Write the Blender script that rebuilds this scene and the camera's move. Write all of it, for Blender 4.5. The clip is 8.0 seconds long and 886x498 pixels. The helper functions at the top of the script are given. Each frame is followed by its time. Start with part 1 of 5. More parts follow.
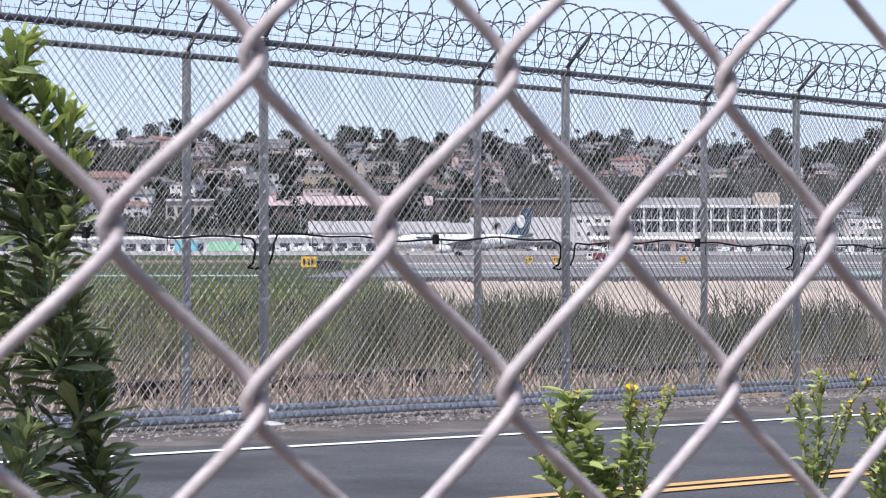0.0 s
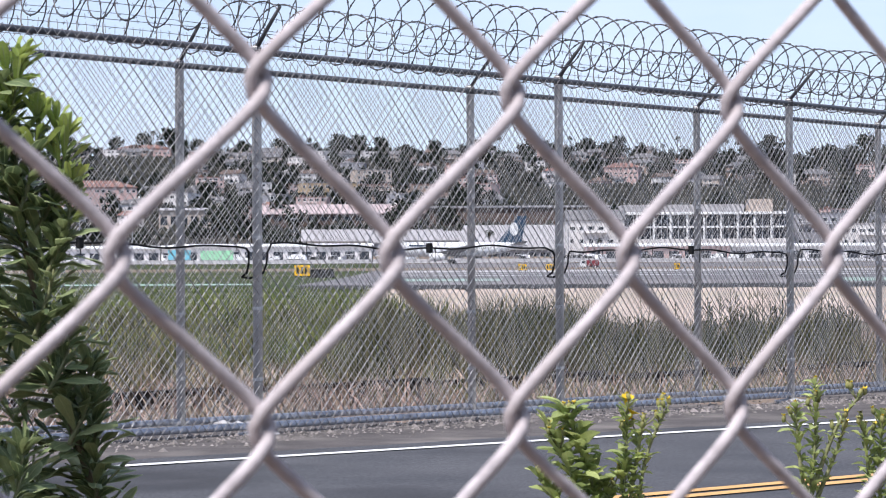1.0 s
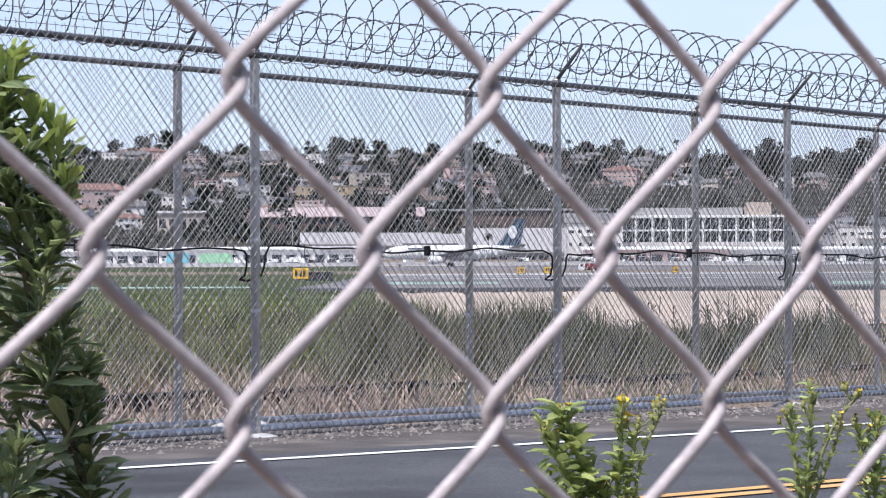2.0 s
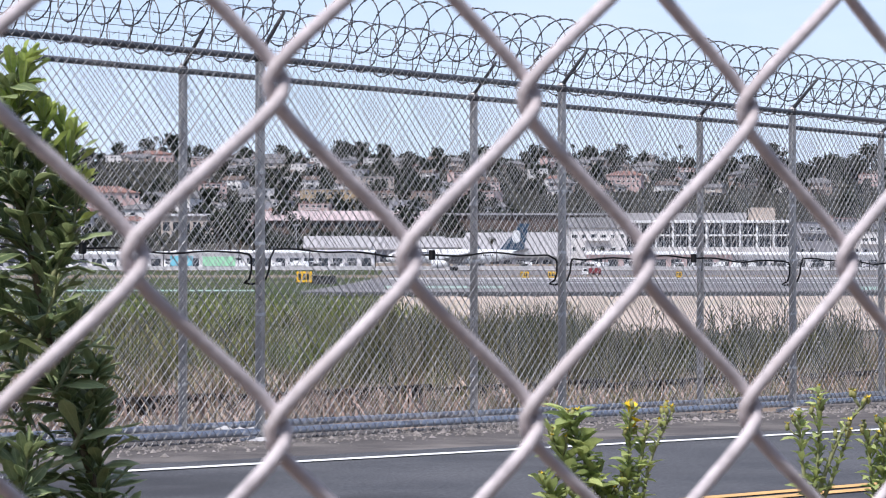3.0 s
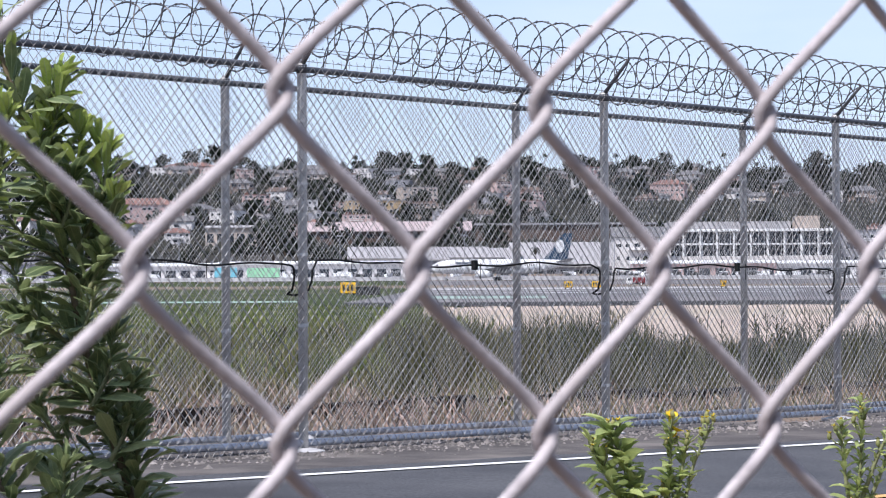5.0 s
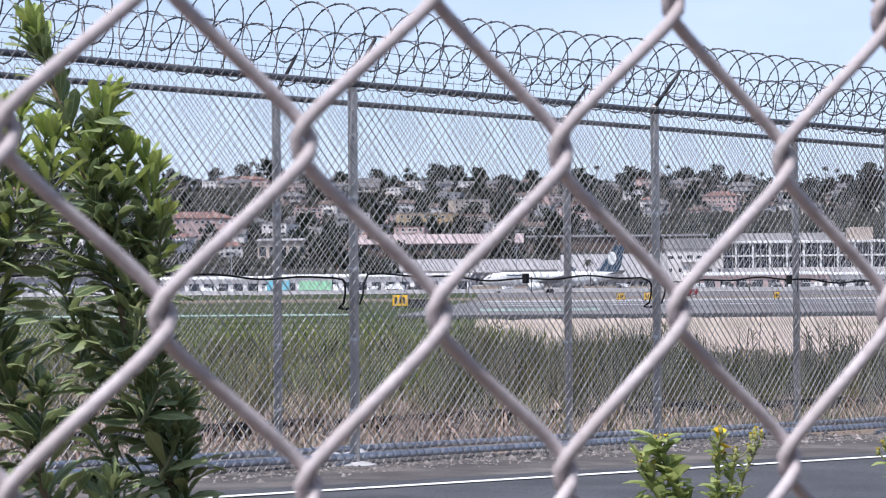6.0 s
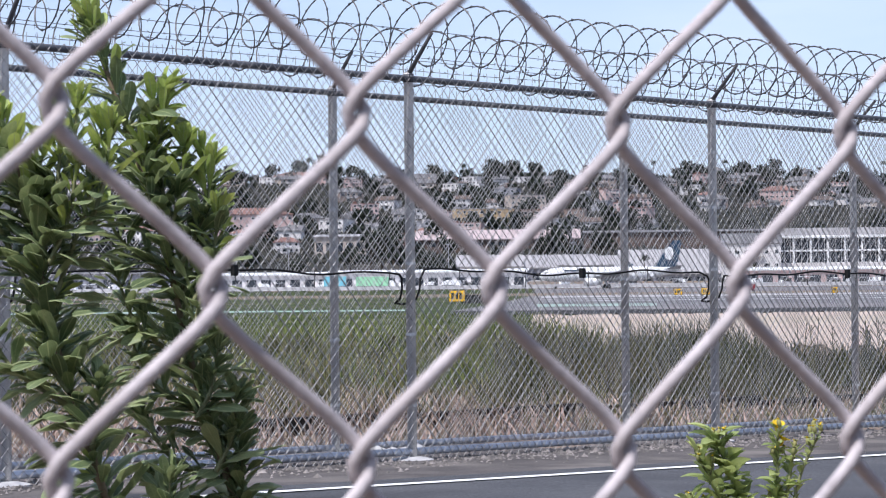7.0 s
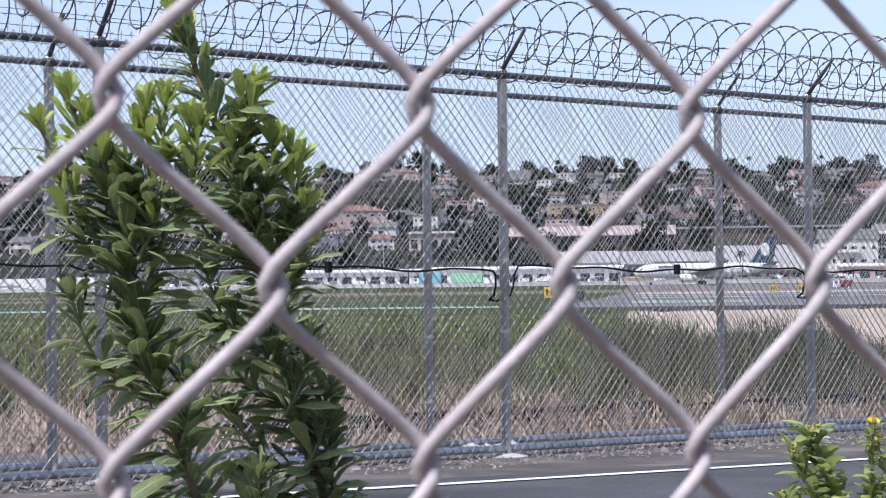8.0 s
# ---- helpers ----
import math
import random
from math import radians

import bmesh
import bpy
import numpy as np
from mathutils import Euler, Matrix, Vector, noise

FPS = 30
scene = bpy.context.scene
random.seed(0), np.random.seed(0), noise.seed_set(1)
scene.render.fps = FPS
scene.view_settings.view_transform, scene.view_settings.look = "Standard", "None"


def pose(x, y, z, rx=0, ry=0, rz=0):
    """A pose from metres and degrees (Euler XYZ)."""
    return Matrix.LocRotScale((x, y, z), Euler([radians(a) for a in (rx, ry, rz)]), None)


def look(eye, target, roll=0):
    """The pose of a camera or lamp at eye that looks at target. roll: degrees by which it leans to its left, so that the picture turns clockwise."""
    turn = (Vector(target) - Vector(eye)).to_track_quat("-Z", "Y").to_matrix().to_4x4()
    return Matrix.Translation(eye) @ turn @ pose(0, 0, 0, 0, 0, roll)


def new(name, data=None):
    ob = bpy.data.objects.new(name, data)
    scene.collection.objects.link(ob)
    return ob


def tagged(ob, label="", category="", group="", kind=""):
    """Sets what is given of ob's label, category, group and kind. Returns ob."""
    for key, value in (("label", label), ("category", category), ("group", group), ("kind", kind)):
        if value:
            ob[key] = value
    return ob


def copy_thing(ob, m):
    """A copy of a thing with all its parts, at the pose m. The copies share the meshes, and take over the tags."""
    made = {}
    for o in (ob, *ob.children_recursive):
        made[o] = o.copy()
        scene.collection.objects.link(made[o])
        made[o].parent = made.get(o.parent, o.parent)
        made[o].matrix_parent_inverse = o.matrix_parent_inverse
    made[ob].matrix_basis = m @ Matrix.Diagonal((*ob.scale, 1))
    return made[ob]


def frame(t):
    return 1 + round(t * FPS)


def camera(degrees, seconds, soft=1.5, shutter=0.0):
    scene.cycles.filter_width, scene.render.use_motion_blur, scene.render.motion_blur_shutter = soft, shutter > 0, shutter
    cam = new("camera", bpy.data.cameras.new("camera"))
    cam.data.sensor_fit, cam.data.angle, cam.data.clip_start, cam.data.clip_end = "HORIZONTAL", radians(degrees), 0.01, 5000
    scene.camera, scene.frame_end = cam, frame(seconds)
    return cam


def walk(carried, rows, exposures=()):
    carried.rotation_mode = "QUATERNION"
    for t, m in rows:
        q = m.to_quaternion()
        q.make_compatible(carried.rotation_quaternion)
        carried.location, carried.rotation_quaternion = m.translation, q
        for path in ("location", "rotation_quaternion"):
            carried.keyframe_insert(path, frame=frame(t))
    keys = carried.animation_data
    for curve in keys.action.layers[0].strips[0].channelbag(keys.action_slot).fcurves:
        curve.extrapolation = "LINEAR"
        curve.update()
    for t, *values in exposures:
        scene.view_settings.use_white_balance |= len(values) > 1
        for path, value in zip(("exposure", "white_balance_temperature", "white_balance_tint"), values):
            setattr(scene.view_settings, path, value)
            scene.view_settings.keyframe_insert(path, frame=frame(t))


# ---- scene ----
cam = camera(21.746, 8.0, soft=1.1)
# a one-millimetre pupil set on the far fence: the mesh close to the lens goes soft
cam.data.dof.use_dof = True
cam.data.dof.focus_distance = 16.0
cam.data.dof.aperture_fstop = 66.0
PATH = [
    (0, look((-0.0000, -0.0000, 1.0990), (14.8585, 13.3873, 1.1699), -0.071)),
    (0.5, look((0.0005, 0.0040, 1.1008), (14.8837, 13.3636, 1.2130), -0.157)),
    (1, look((-0.0002, 0.0041, 1.1032), (14.8970, 13.3478, 1.2425), -0.339)),
    (1.2, look((0.0016, 0.0020, 1.1031), (14.9016, 13.3424, 1.2462), -0.289)),
    (2.3, look((0.0018, -0.0016, 1.1013), (14.9102, 13.3291, 1.2745), -0.273)),
    (2.5, look((-0.0008, -0.0022, 1.1034), (14.9068, 13.3293, 1.2852), -0.164)),
    (3, look((-0.0027, 0.0064, 1.1022), (14.8817, 13.3637, 1.3030), -0.047)),
    (3.5, look((0.0011, 0.0085, 1.1014), (14.8465, 13.4089, 1.3138), -0.007)),
    (4, look((0.0085, 0.0116, 1.1011), (14.8031, 13.4680, 1.3132), -0.021)),
    (4.5, look((0.0103, 0.0127, 1.1013), (14.7407, 13.5391, 1.3325), -0.082)),
    (4.7, look((0.0106, 0.0121, 1.1017), (14.7087, 13.5731, 1.3597), -0.190)),
    (5.8, look((0.0072, -0.0074, 1.1078), (14.3906, 13.8836, 1.5042), -0.596)),
    (6, look((0.0064, -0.0063, 1.1097), (14.3227, 13.9538, 1.5121), -0.517)),
    (6.5, look((0.0055, -0.0049, 1.1058), (14.1510, 14.1284, 1.4965), -0.374)),
    (7, look((0.0131, -0.0001, 1.1049), (13.9826, 14.3079, 1.4742), -0.638)),
    (7.5, look((0.0173, 0.0057, 1.1047), (13.7624, 14.5297, 1.4579), -0.743)),
    (8, look((0.0279, 0.0064, 1.1049), (13.3987, 14.8758, 1.4552), -0.742)),
]
walk(cam, PATH, [(0.0, 0.30, 6150, 15), (8.0, 0.20, 5980, 15)])
# ---- world, sun, exposure ----
SUN_AZ, SUN_EL = 184.0, 57.0
world = bpy.data.worlds.new("sky")
scene.world = world
world.use_nodes = True
wn, wl = world.node_tree.nodes, world.node_tree.links
wn.clear()
sky = wn.new("ShaderNodeTexSky")
sky.sky_type = "NISHITA"
sky.sun_disc = False
sky.sun_elevation = radians(SUN_EL)
sky.sun_rotation = radians(90 - SUN_AZ)
sky.air_density, sky.dust_density, sky.ozone_density = 1.0, 0.5, 3.0
wbg = wn.new("ShaderNodeBackground")
wbg.inputs[1].default_value = 0.11
# thin high cloud over the blue
wtc = wn.new("ShaderNodeTexCoord")
wmap = wn.new("ShaderNodeMapping")
wmap.inputs["Scale"].default_value = (2.2, 2.2, 9.0)
wnoise = wn.new("ShaderNodeTexNoise")
wnoise.inputs["Scale"].default_value = 2.0
wnoise.inputs["Detail"].default_value = 6.0
wramp = wn.new("ShaderNodeValToRGB")
wramp.color_ramp.elements[0].position, wramp.color_ramp.elements[0].color = 0.36, (0.38, 0.38, 0.38, 1)
wramp.color_ramp.elements[1].position, wramp.color_ramp.elements[1].color = 0.72, (0.85, 0.85, 0.85, 1)
wmix = wn.new("ShaderNodeMixRGB")
wmix.inputs[2].default_value = (6.4, 7.3, 9.0, 1)
wout = wn.new("ShaderNodeOutputWorld")
wl.new(wtc.outputs["Generated"], wmap.inputs[0])
wl.new(wmap.outputs[0], wnoise.inputs["Vector"])
wl.new(wnoise.outputs["Fac"], wramp.inputs[0])
wl.new(wramp.outputs[0], wmix.inputs[0])
wl.new(sky.outputs[0], wmix.inputs[1])
wl.new(wmix.outputs[0], wbg.inputs[0])
wl.new(wbg.outputs[0], wout.inputs[0])

sun_data = bpy.data.lights.new("sun", "SUN")
sun_data.energy, sun_data.angle, sun_data.color = 5.0, radians(0.6), (1.0, 0.95, 0.87)
sun = new("sun", sun_data)
toward_sun = Vector((math.cos(radians(SUN_AZ)) * math.cos(radians(SUN_EL)), math.sin(radians(SUN_AZ)) * math.cos(radians(SUN_EL)), math.sin(radians(SUN_EL))))
sun.matrix_world = look(toward_sun * 60, (0, 0, 0))

rng = random.Random(7)
nrg = np.random.default_rng(7)


# ---- helpers of this scene ----
def mat(name, c1, c2=None, rough=0.7, metal=0.0, scale=4.0, bump=0.0, bump_scale=40.0, rand=0.0, grain_mix=0.35, stain=None, island=False, translucent=0.0, spec=0.5):
    """Two-scale procedural surface: c1/c2 mixed by noise, a finer grain, optional stain colour, optional variation per object or per island."""
    m = bpy.data.materials.new(name)
    m.use_nodes = True
    nt = m.node_tree
    n, l = nt.nodes, nt.links
    b = n["Principled BSDF"]
    b.inputs["Roughness"].default_value = rough
    b.inputs["Metallic"].default_value = metal
    b.inputs["Specular IOR Level"].default_value = spec
    tc = n.new("ShaderNodeTexCoord")
    c2 = c2 or tuple(v * 0.75 for v in c1)
    big = n.new("ShaderNodeTexNoise")
    big.inputs["Scale"].default_value, big.inputs["Detail"].default_value = scale, 5.0
    l.new(tc.outputs["Object"], big.inputs["Vector"])
    ramp = n.new("ShaderNodeValToRGB")
    ramp.color_ramp.elements[0].position, ramp.color_ramp.elements[0].color = 0.34, (*c1, 1)
    ramp.color_ramp.elements[1].position, ramp.color_ramp.elements[1].color = 0.66, (*c2, 1)
    l.new(big.outputs["Fac"], ramp.inputs[0])
    col = ramp.outputs[0]
    fine = n.new("ShaderNodeTexNoise")
    fine.inputs["Scale"].default_value, fine.inputs["Detail"].default_value = bump_scale, 3.0
    l.new(tc.outputs["Object"], fine.inputs["Vector"])
    grain = n.new("ShaderNodeMixRGB")
    grain.blend_type, grain.inputs[0].default_value = "OVERLAY", grain_mix
    l.new(col, grain.inputs[1])
    l.new(fine.outputs["Fac"], grain.inputs[2])
    col = grain.outputs[0]
    if stain:
        st = n.new("ShaderNodeTexNoise")
        st.inputs["Scale"].default_value, st.inputs["Detail"].default_value = scale * 0.37, 8.0
        l.new(tc.outputs["Object"], st.inputs["Vector"])
        sr = n.new("ShaderNodeValToRGB")
        sr.color_ramp.elements[0].position, sr.color_ramp.elements[1].position = 0.52, 0.68
        l.new(st.outputs["Fac"], sr.inputs[0])
        sm = n.new("ShaderNodeMixRGB")
        sm.inputs[2].default_value = (*stain, 1)
        l.new(sr.outputs[0], sm.inputs[0])
        l.new(col, sm.inputs[1])
        col = sm.outputs[0]
    if rand:
        src = n.new("ShaderNodeNewGeometry").outputs["Random Per Island"] if island else n.new("ShaderNodeObjectInfo").outputs["Random"]
        mr = n.new("ShaderNodeMapRange")
        mr.inputs[3].default_value, mr.inputs[4].default_value = 1 - rand, 1 + rand
        l.new(src, mr.inputs[0])
        hs = n.new("ShaderNodeHueSaturation")
        l.new(mr.outputs[0], hs.inputs["Value"])
        mh = n.new("ShaderNodeMapRange")
        mh.inputs[3].default_value, mh.inputs[4].default_value = 0.5 + rand * 0.05, 0.5 - rand * 0.05
        l.new(src, mh.inputs[0])
        l.new(mh.outputs[0], hs.inputs["Hue"])
        l.new(col, hs.inputs["Color"])
        col = hs.outputs[0]
    l.new(col, b.inputs["Base Color"])
    if bump:
        bp = n.new("ShaderNodeBump")
        bp.inputs["Strength"].default_value, bp.inputs["Distance"].default_value = bump, 0.3 / bump_scale
        l.new(fine.outputs["Fac"], bp.inputs["Height"])
        l.new(bp.outputs[0], b.inputs["Normal"])
    if translucent:
        tr = n.new("ShaderNodeBsdfTranslucent")
        l.new(col, tr.inputs["Color"])
        mx = n.new("ShaderNodeMixShader")
        mx.inputs[0].default_value = translucent
        l.new(b.outputs[0], mx.inputs[1])
        l.new(tr.outputs[0], mx.inputs[2])
        l.new(mx.outputs[0], n["Material Output"].inputs[0])
    return m


def mesh(name, verts, faces, material, smooth=False):
    me = bpy.data.meshes.new(name)
    me.from_pydata([tuple(v) for v in verts], [], [tuple(f) for f in faces])
    me.materials.append(material)
    if smooth:
        me.polygons.foreach_set("use_smooth", [True] * len(me.polygons))
    me.update()
    return me


def bm_mesh(name, bm, material, smooth=False):
    me = bpy.data.meshes.new(name)
    bmesh.ops.recalc_face_normals(bm, faces=bm.faces)
    bm.to_mesh(me)
    bm.free()
    me.materials.append(material)
    if smooth:
        me.polygons.foreach_set("use_smooth", [True] * len(me.polygons))
    return me


def part(name, me, parent=None, label="", m=None, material=None):
    """Links a mesh (or a bmesh with its material) as one object, under parent if given."""
    if isinstance(me, bmesh.types.BMesh):
        me = bm_mesh(name, me, material)
    ob = new(name, me)
    if parent:
        ob.parent = parent
    if m is not None:
        ob.matrix_basis = m
    if label:
        ob["label"] = label
    return ob


def thing(name, label, category, group="", kind="", m=None):
    e = new(name)
    e.empty_display_size = 0.2
    if m is not None:
        e.matrix_basis = m
    return tagged(e, label, category, group, kind)


def tube(pts, r, sides=6, ref=(0, 1, 0), caps=True):
    """Vertices and faces of a tube along pts; r is one radius or one per point."""
    p = np.asarray(pts, float)
    t = np.gradient(p, axis=0)
    t /= np.linalg.norm(t, axis=1)[:, None] + 1e-12
    a = np.cross(t, np.asarray(ref, float))
    a /= np.linalg.norm(a, axis=1)[:, None] + 1e-12
    b = np.cross(t, a)
    r = np.broadcast_to(np.asarray(r, float), (len(p),))[:, None, None]
    ang = np.linspace(0, 2 * np.pi, sides, endpoint=False)
    ring = np.cos(ang)[None, :, None] * a[:, None, :] + np.sin(ang)[None, :, None] * b[:, None, :]
    v = (p[:, None, :] + r * ring).reshape(-1, 3)
    n = len(p)
    i = np.arange(n - 1)[:, None] * sides
    j = np.arange(sides)[None, :]
    k = (j + 1) % sides
    f = np.stack([i + j, i + k, i + sides + k, i + sides + j], -1).reshape(-1, 4).tolist()
    if caps:
        f += [list(range(sides))[::-1], list(range((n - 1) * sides, n * sides))]
    return v, f


def joined(pieces):
    vs, fs, o = [], [], 0
    for v, f in pieces:
        vs.append(np.asarray(v, float))
        fs += [[i + o for i in q] for q in f]
        o += len(v)
    return np.concatenate(vs), fs


def box_v(x0, x1, y0, y1, z0, z1):
    v = [(x, y, z) for z in (z0, z1) for y in (y0, y1) for x in (x0, x1)]
    return v, [(0, 2, 3, 1), (4, 5, 7, 6), (0, 1, 5, 4), (2, 6, 7, 3), (0, 4, 6, 2), (1, 3, 7, 5)]


def bevel_box(name, x0, x1, y0, y1, z0, z1, material, bev=0.0):
    v, f = box_v(x0, x1, y0, y1, z0, z1)
    bm = bmesh.new()
    vs = [bm.verts.new(q) for q in v]
    for q in f:
        bm.faces.new([vs[i] for i in q])
    if bev:
        bmesh.ops.bevel(bm, geom=bm.edges[:], offset=bev, segments=2, affect="EDGES", profile=0.5)
    return bm_mesh(name, bm, material)


# the distance is laid out by forward metres s and by the tangent a (thousandths) to the right of the view's first heading
HEAD = radians(42.0)


def far_xy(a, s):
    r = a * s / 1000.0
    return s * math.cos(HEAD) + r * math.sin(HEAD), s * math.sin(HEAD) - r * math.cos(HEAD)


def far_of(x, y):
    s = x * math.cos(HEAD) + y * math.sin(HEAD)
    r = x * math.sin(HEAD) - y * math.cos(HEAD)
    return r, s


def sm(a, b, x):
    t = min(1.0, max(0.0, (x - a) / (b - a)))
    return t * t * (3 - 2 * t)


HILL = [(0, 0), (560, 0.0), (700, 1.5), (900, 3.6), (1000, 8.0), (1200, 24.0), (1500, 50.0), (1900, 92.0), (2100, 96.0), (4600, 60.0)]


def ground_z(x, y):
    r, s = far_of(x, y)
    z = -0.0135 * max(-14.0, min(14.0, x - 12.0)) * (1 - sm(14, 45, y))
    z -= 0.05 * sm(10.8, 11.5, y) * (1 - sm(13.5, 19, y)) * sm(-40, -10, x)
    if s > 560:
        for (s0, z0), (s1, z1) in zip(HILL, HILL[1:]):
            if s0 <= s <= s1:
                h = z0 + (z1 - z0) * (s - s0) / (s1 - s0)
                break
        else:
            h = 60.0
        side = r / max(s, 1)
        h *= 1 - 0.10 * sm(0.02, 0.13, side) + 0.05 * sm(-0.08, -0.16, side)
        k = sm(950, 1500, s)
        h += k * (9 * noise.noise((x / 260, y / 260, 0.3)) + 4 * noise.noise((x / 90, y / 90, 1.3)))
        z += h
    elif s > 60:
        z += 0.25 * noise.noise((x / 60, y / 60, 0)) * sm(60, 120, s) * 0.3
    return z


def far_m(a, s, dz=0.0, turn=0.0, scale=1.0):
    """A pose on the ground out there; local -y faces the viewer, local x runs to the right."""
    x, y = far_xy(a, s)
    return Matrix.Translation((x, y, ground_z(x, y) + dz)) @ Matrix.Rotation(HEAD - math.pi / 2 + radians(turn), 4, "Z") @ Matrix.Scale(scale, 4)


# ---- materials ----
M_wire_near = mat("aged_galvanised_wire", (0.52, 0.47, 0.475), (0.38, 0.34, 0.345), rough=0.72, metal=0.05, scale=90, bump=0.12, bump_scale=500, stain=(0.40, 0.35, 0.345), spec=0.3)
M_wire_far = mat("galvanised_mesh", (0.38, 0.37, 0.365), (0.28, 0.275, 0.27), rough=0.5, metal=0.15, scale=6, stain=(0.22, 0.20, 0.19), spec=0.4)
# top rails: the shade of their undersides is put into this dark tone
M_rail = mat("shaded_rail_pipe", (0.11, 0.118, 0.135), (0.07, 0.077, 0.088), rough=0.5, metal=0.5, scale=9, bump=0.1, bump_scale=120, stain=(0.15, 0.15, 0.16))
M_pipe = mat("galvanised_pipe", (0.60, 0.59, 0.58), (0.46, 0.455, 0.45), rough=0.5, metal=0.25, scale=9, bump=0.1, bump_scale=120, stain=(0.38, 0.365, 0.35))
# bottom rails: galvanised, with sun and sky on their tops painted in as pale blue-grey
M_low_rail = mat("toplit_galvanised_rail", (0.52, 0.55, 0.61), (0.38, 0.40, 0.45), rough=0.38, metal=0.35, scale=7, bump=0.1, bump_scale=120, stain=(0.30, 0.30, 0.32))
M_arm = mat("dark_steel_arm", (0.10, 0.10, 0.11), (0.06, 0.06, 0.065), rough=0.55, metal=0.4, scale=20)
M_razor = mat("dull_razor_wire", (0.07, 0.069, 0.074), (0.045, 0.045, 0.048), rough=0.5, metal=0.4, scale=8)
M_cable = mat("black_rubber_cable", (0.010, 0.010, 0.011), (0.018, 0.018, 0.018), rough=0.8, scale=20, spec=0.15)
M_asphalt = mat("asphalt", (0.052, 0.053, 0.059), (0.077, 0.077, 0.083), rough=0.85, scale=1.3, bump=0.8, bump_scale=60, grain_mix=0.95, stain=(0.03, 0.03, 0.033), spec=0.25)
M_white_line = mat("worn_white_road_paint", (0.75, 0.75, 0.74), (0.62, 0.62, 0.60), rough=0.7, scale=5, bump=0.3, bump_scale=160)
M_yellow_line = mat("worn_yellow_road_paint", (0.58, 0.335, 0.115), (0.44, 0.255, 0.09), rough=0.7, scale=5, bump=0.3, bump_scale=160)
M_shoulder = mat("gravelly_shoulder_dirt", (0.112, 0.101, 0.098), (0.075, 0.069, 0.068), rough=0.95, scale=3, bump=0.9, bump_scale=45, stain=(0.16, 0.145, 0.135), spec=0.08)
M_stone = mat("loose_gravel", (0.26, 0.235, 0.22), (0.11, 0.10, 0.095), rough=0.95, scale=9, rand=0.35, island=True, spec=0.15)
M_field = mat("dry_field_soil", (0.24, 0.185, 0.15), (0.13, 0.10, 0.082), rough=1.0, scale=0.5, bump=0.8, bump_scale=14, stain=(0.17, 0.165, 0.10), spec=0.05)
M_sand = mat("pale_sandy_ground", (0.46, 0.375, 0.315), (0.36, 0.29, 0.24), rough=1.0, scale=0.09, bump=0.5, bump_scale=3, stain=(0.33, 0.285, 0.225), spec=0.05)
M_concrete = mat("airfield_concrete", (0.46, 0.45, 0.45), (0.38, 0.37, 0.37), rough=0.9, scale=0.03, bump_scale=1.5, stain=(0.34, 0.33, 0.33), spec=0.1)
M_taxi = mat("airfield_asphalt", (0.165, 0.157, 0.165), (0.12, 0.116, 0.122), rough=0.9, scale=0.05, bump_scale=1.0, stain=(0.22, 0.20, 0.20), spec=0.08)
M_tarmac_dark = mat("dark_shoulder_asphalt", (0.04, 0.038, 0.04), (0.028, 0.028, 0.028), rough=0.9, scale=0.2, bump_scale=2, spec=0.08)
M_teal = mat("faded_green_airfield_paint", (0.24, 0.34, 0.29), (0.30, 0.36, 0.32), rough=0.9, scale=0.1, bump_scale=2, spec=0.08)
M_white = mat("white_paint", (0.78, 0.78, 0.78), (0.70, 0.70, 0.70), rough=0.5, scale=0.3, bump_scale=3)
M_black = mat("black_paint", (0.02, 0.02, 0.02), (0.03, 0.03, 0.03), rough=0.6)
M_sign = mat("yellow_sign_face", (0.85, 0.50, 0.02), (0.78, 0.45, 0.02), rough=0.5)
M_glass = mat("dark_window_glass", (0.02, 0.024, 0.032), (0.035, 0.04, 0.05), rough=0.25, scale=0.5, spec=0.4)
M_grass = mat("green_field_grass", (0.095, 0.13, 0.04), (0.17, 0.18, 0.07), rough=0.8, scale=0.25, rand=0.6, island=True, translucent=0.25, spec=0.12)
M_straw = mat("dry_straw_grass", (0.44, 0.345, 0.27), (0.20, 0.15, 0.118), rough=0.9, scale=0.4, rand=0.55, island=True, translucent=0.2, spec=0.1)
M_weed = mat("brown_green_weeds", (0.13, 0.135, 0.055), (0.25, 0.205, 0.125), rough=0.9, scale=0.4, rand=0.6, island=True, translucent=0.2, spec=0.1)
M_leaf = mat("dull_green_leaf", (0.20, 0.25, 0.11), (0.135, 0.185, 0.08), rough=0.55, scale=60, bump=0.25, bump_scale=400, rand=0.4, translucent=0.32)
M_sky_block_wall = mat("sky_block_grey", (0.16, 0.16, 0.165), (0.11, 0.11, 0.115), rough=0.9, scale=1.2, bump=0.3, bump_scale=30, stain=(0.09, 0.085, 0.08), spec=0.1)
M_stem_dark = mat("blackened_timber", (0.045, 0.04, 0.036), (0.025, 0.022, 0.02), rough=0.95, scale=12, bump=0.4, bump_scale=90, spec=0.1)
M_leaf_edge = mat("pale_leaf_margin", (0.33, 0.375, 0.19), (0.26, 0.31, 0.14), rough=0.6, scale=80, translucent=0.3)
M_leaf_far = mat("inner_leaf", (0.20, 0.25, 0.11), (0.135, 0.185, 0.08), rough=0.55, scale=60, bump=0.25, bump_scale=400, rand=0.4, island=True, translucent=0.32)
M_leaf_young = mat("young_bright_leaf", (0.40, 0.47, 0.12), (0.29, 0.38, 0.09), rough=0.55, scale=60, bump=0.2, bump_scale=400, rand=0.25, translucent=0.3)
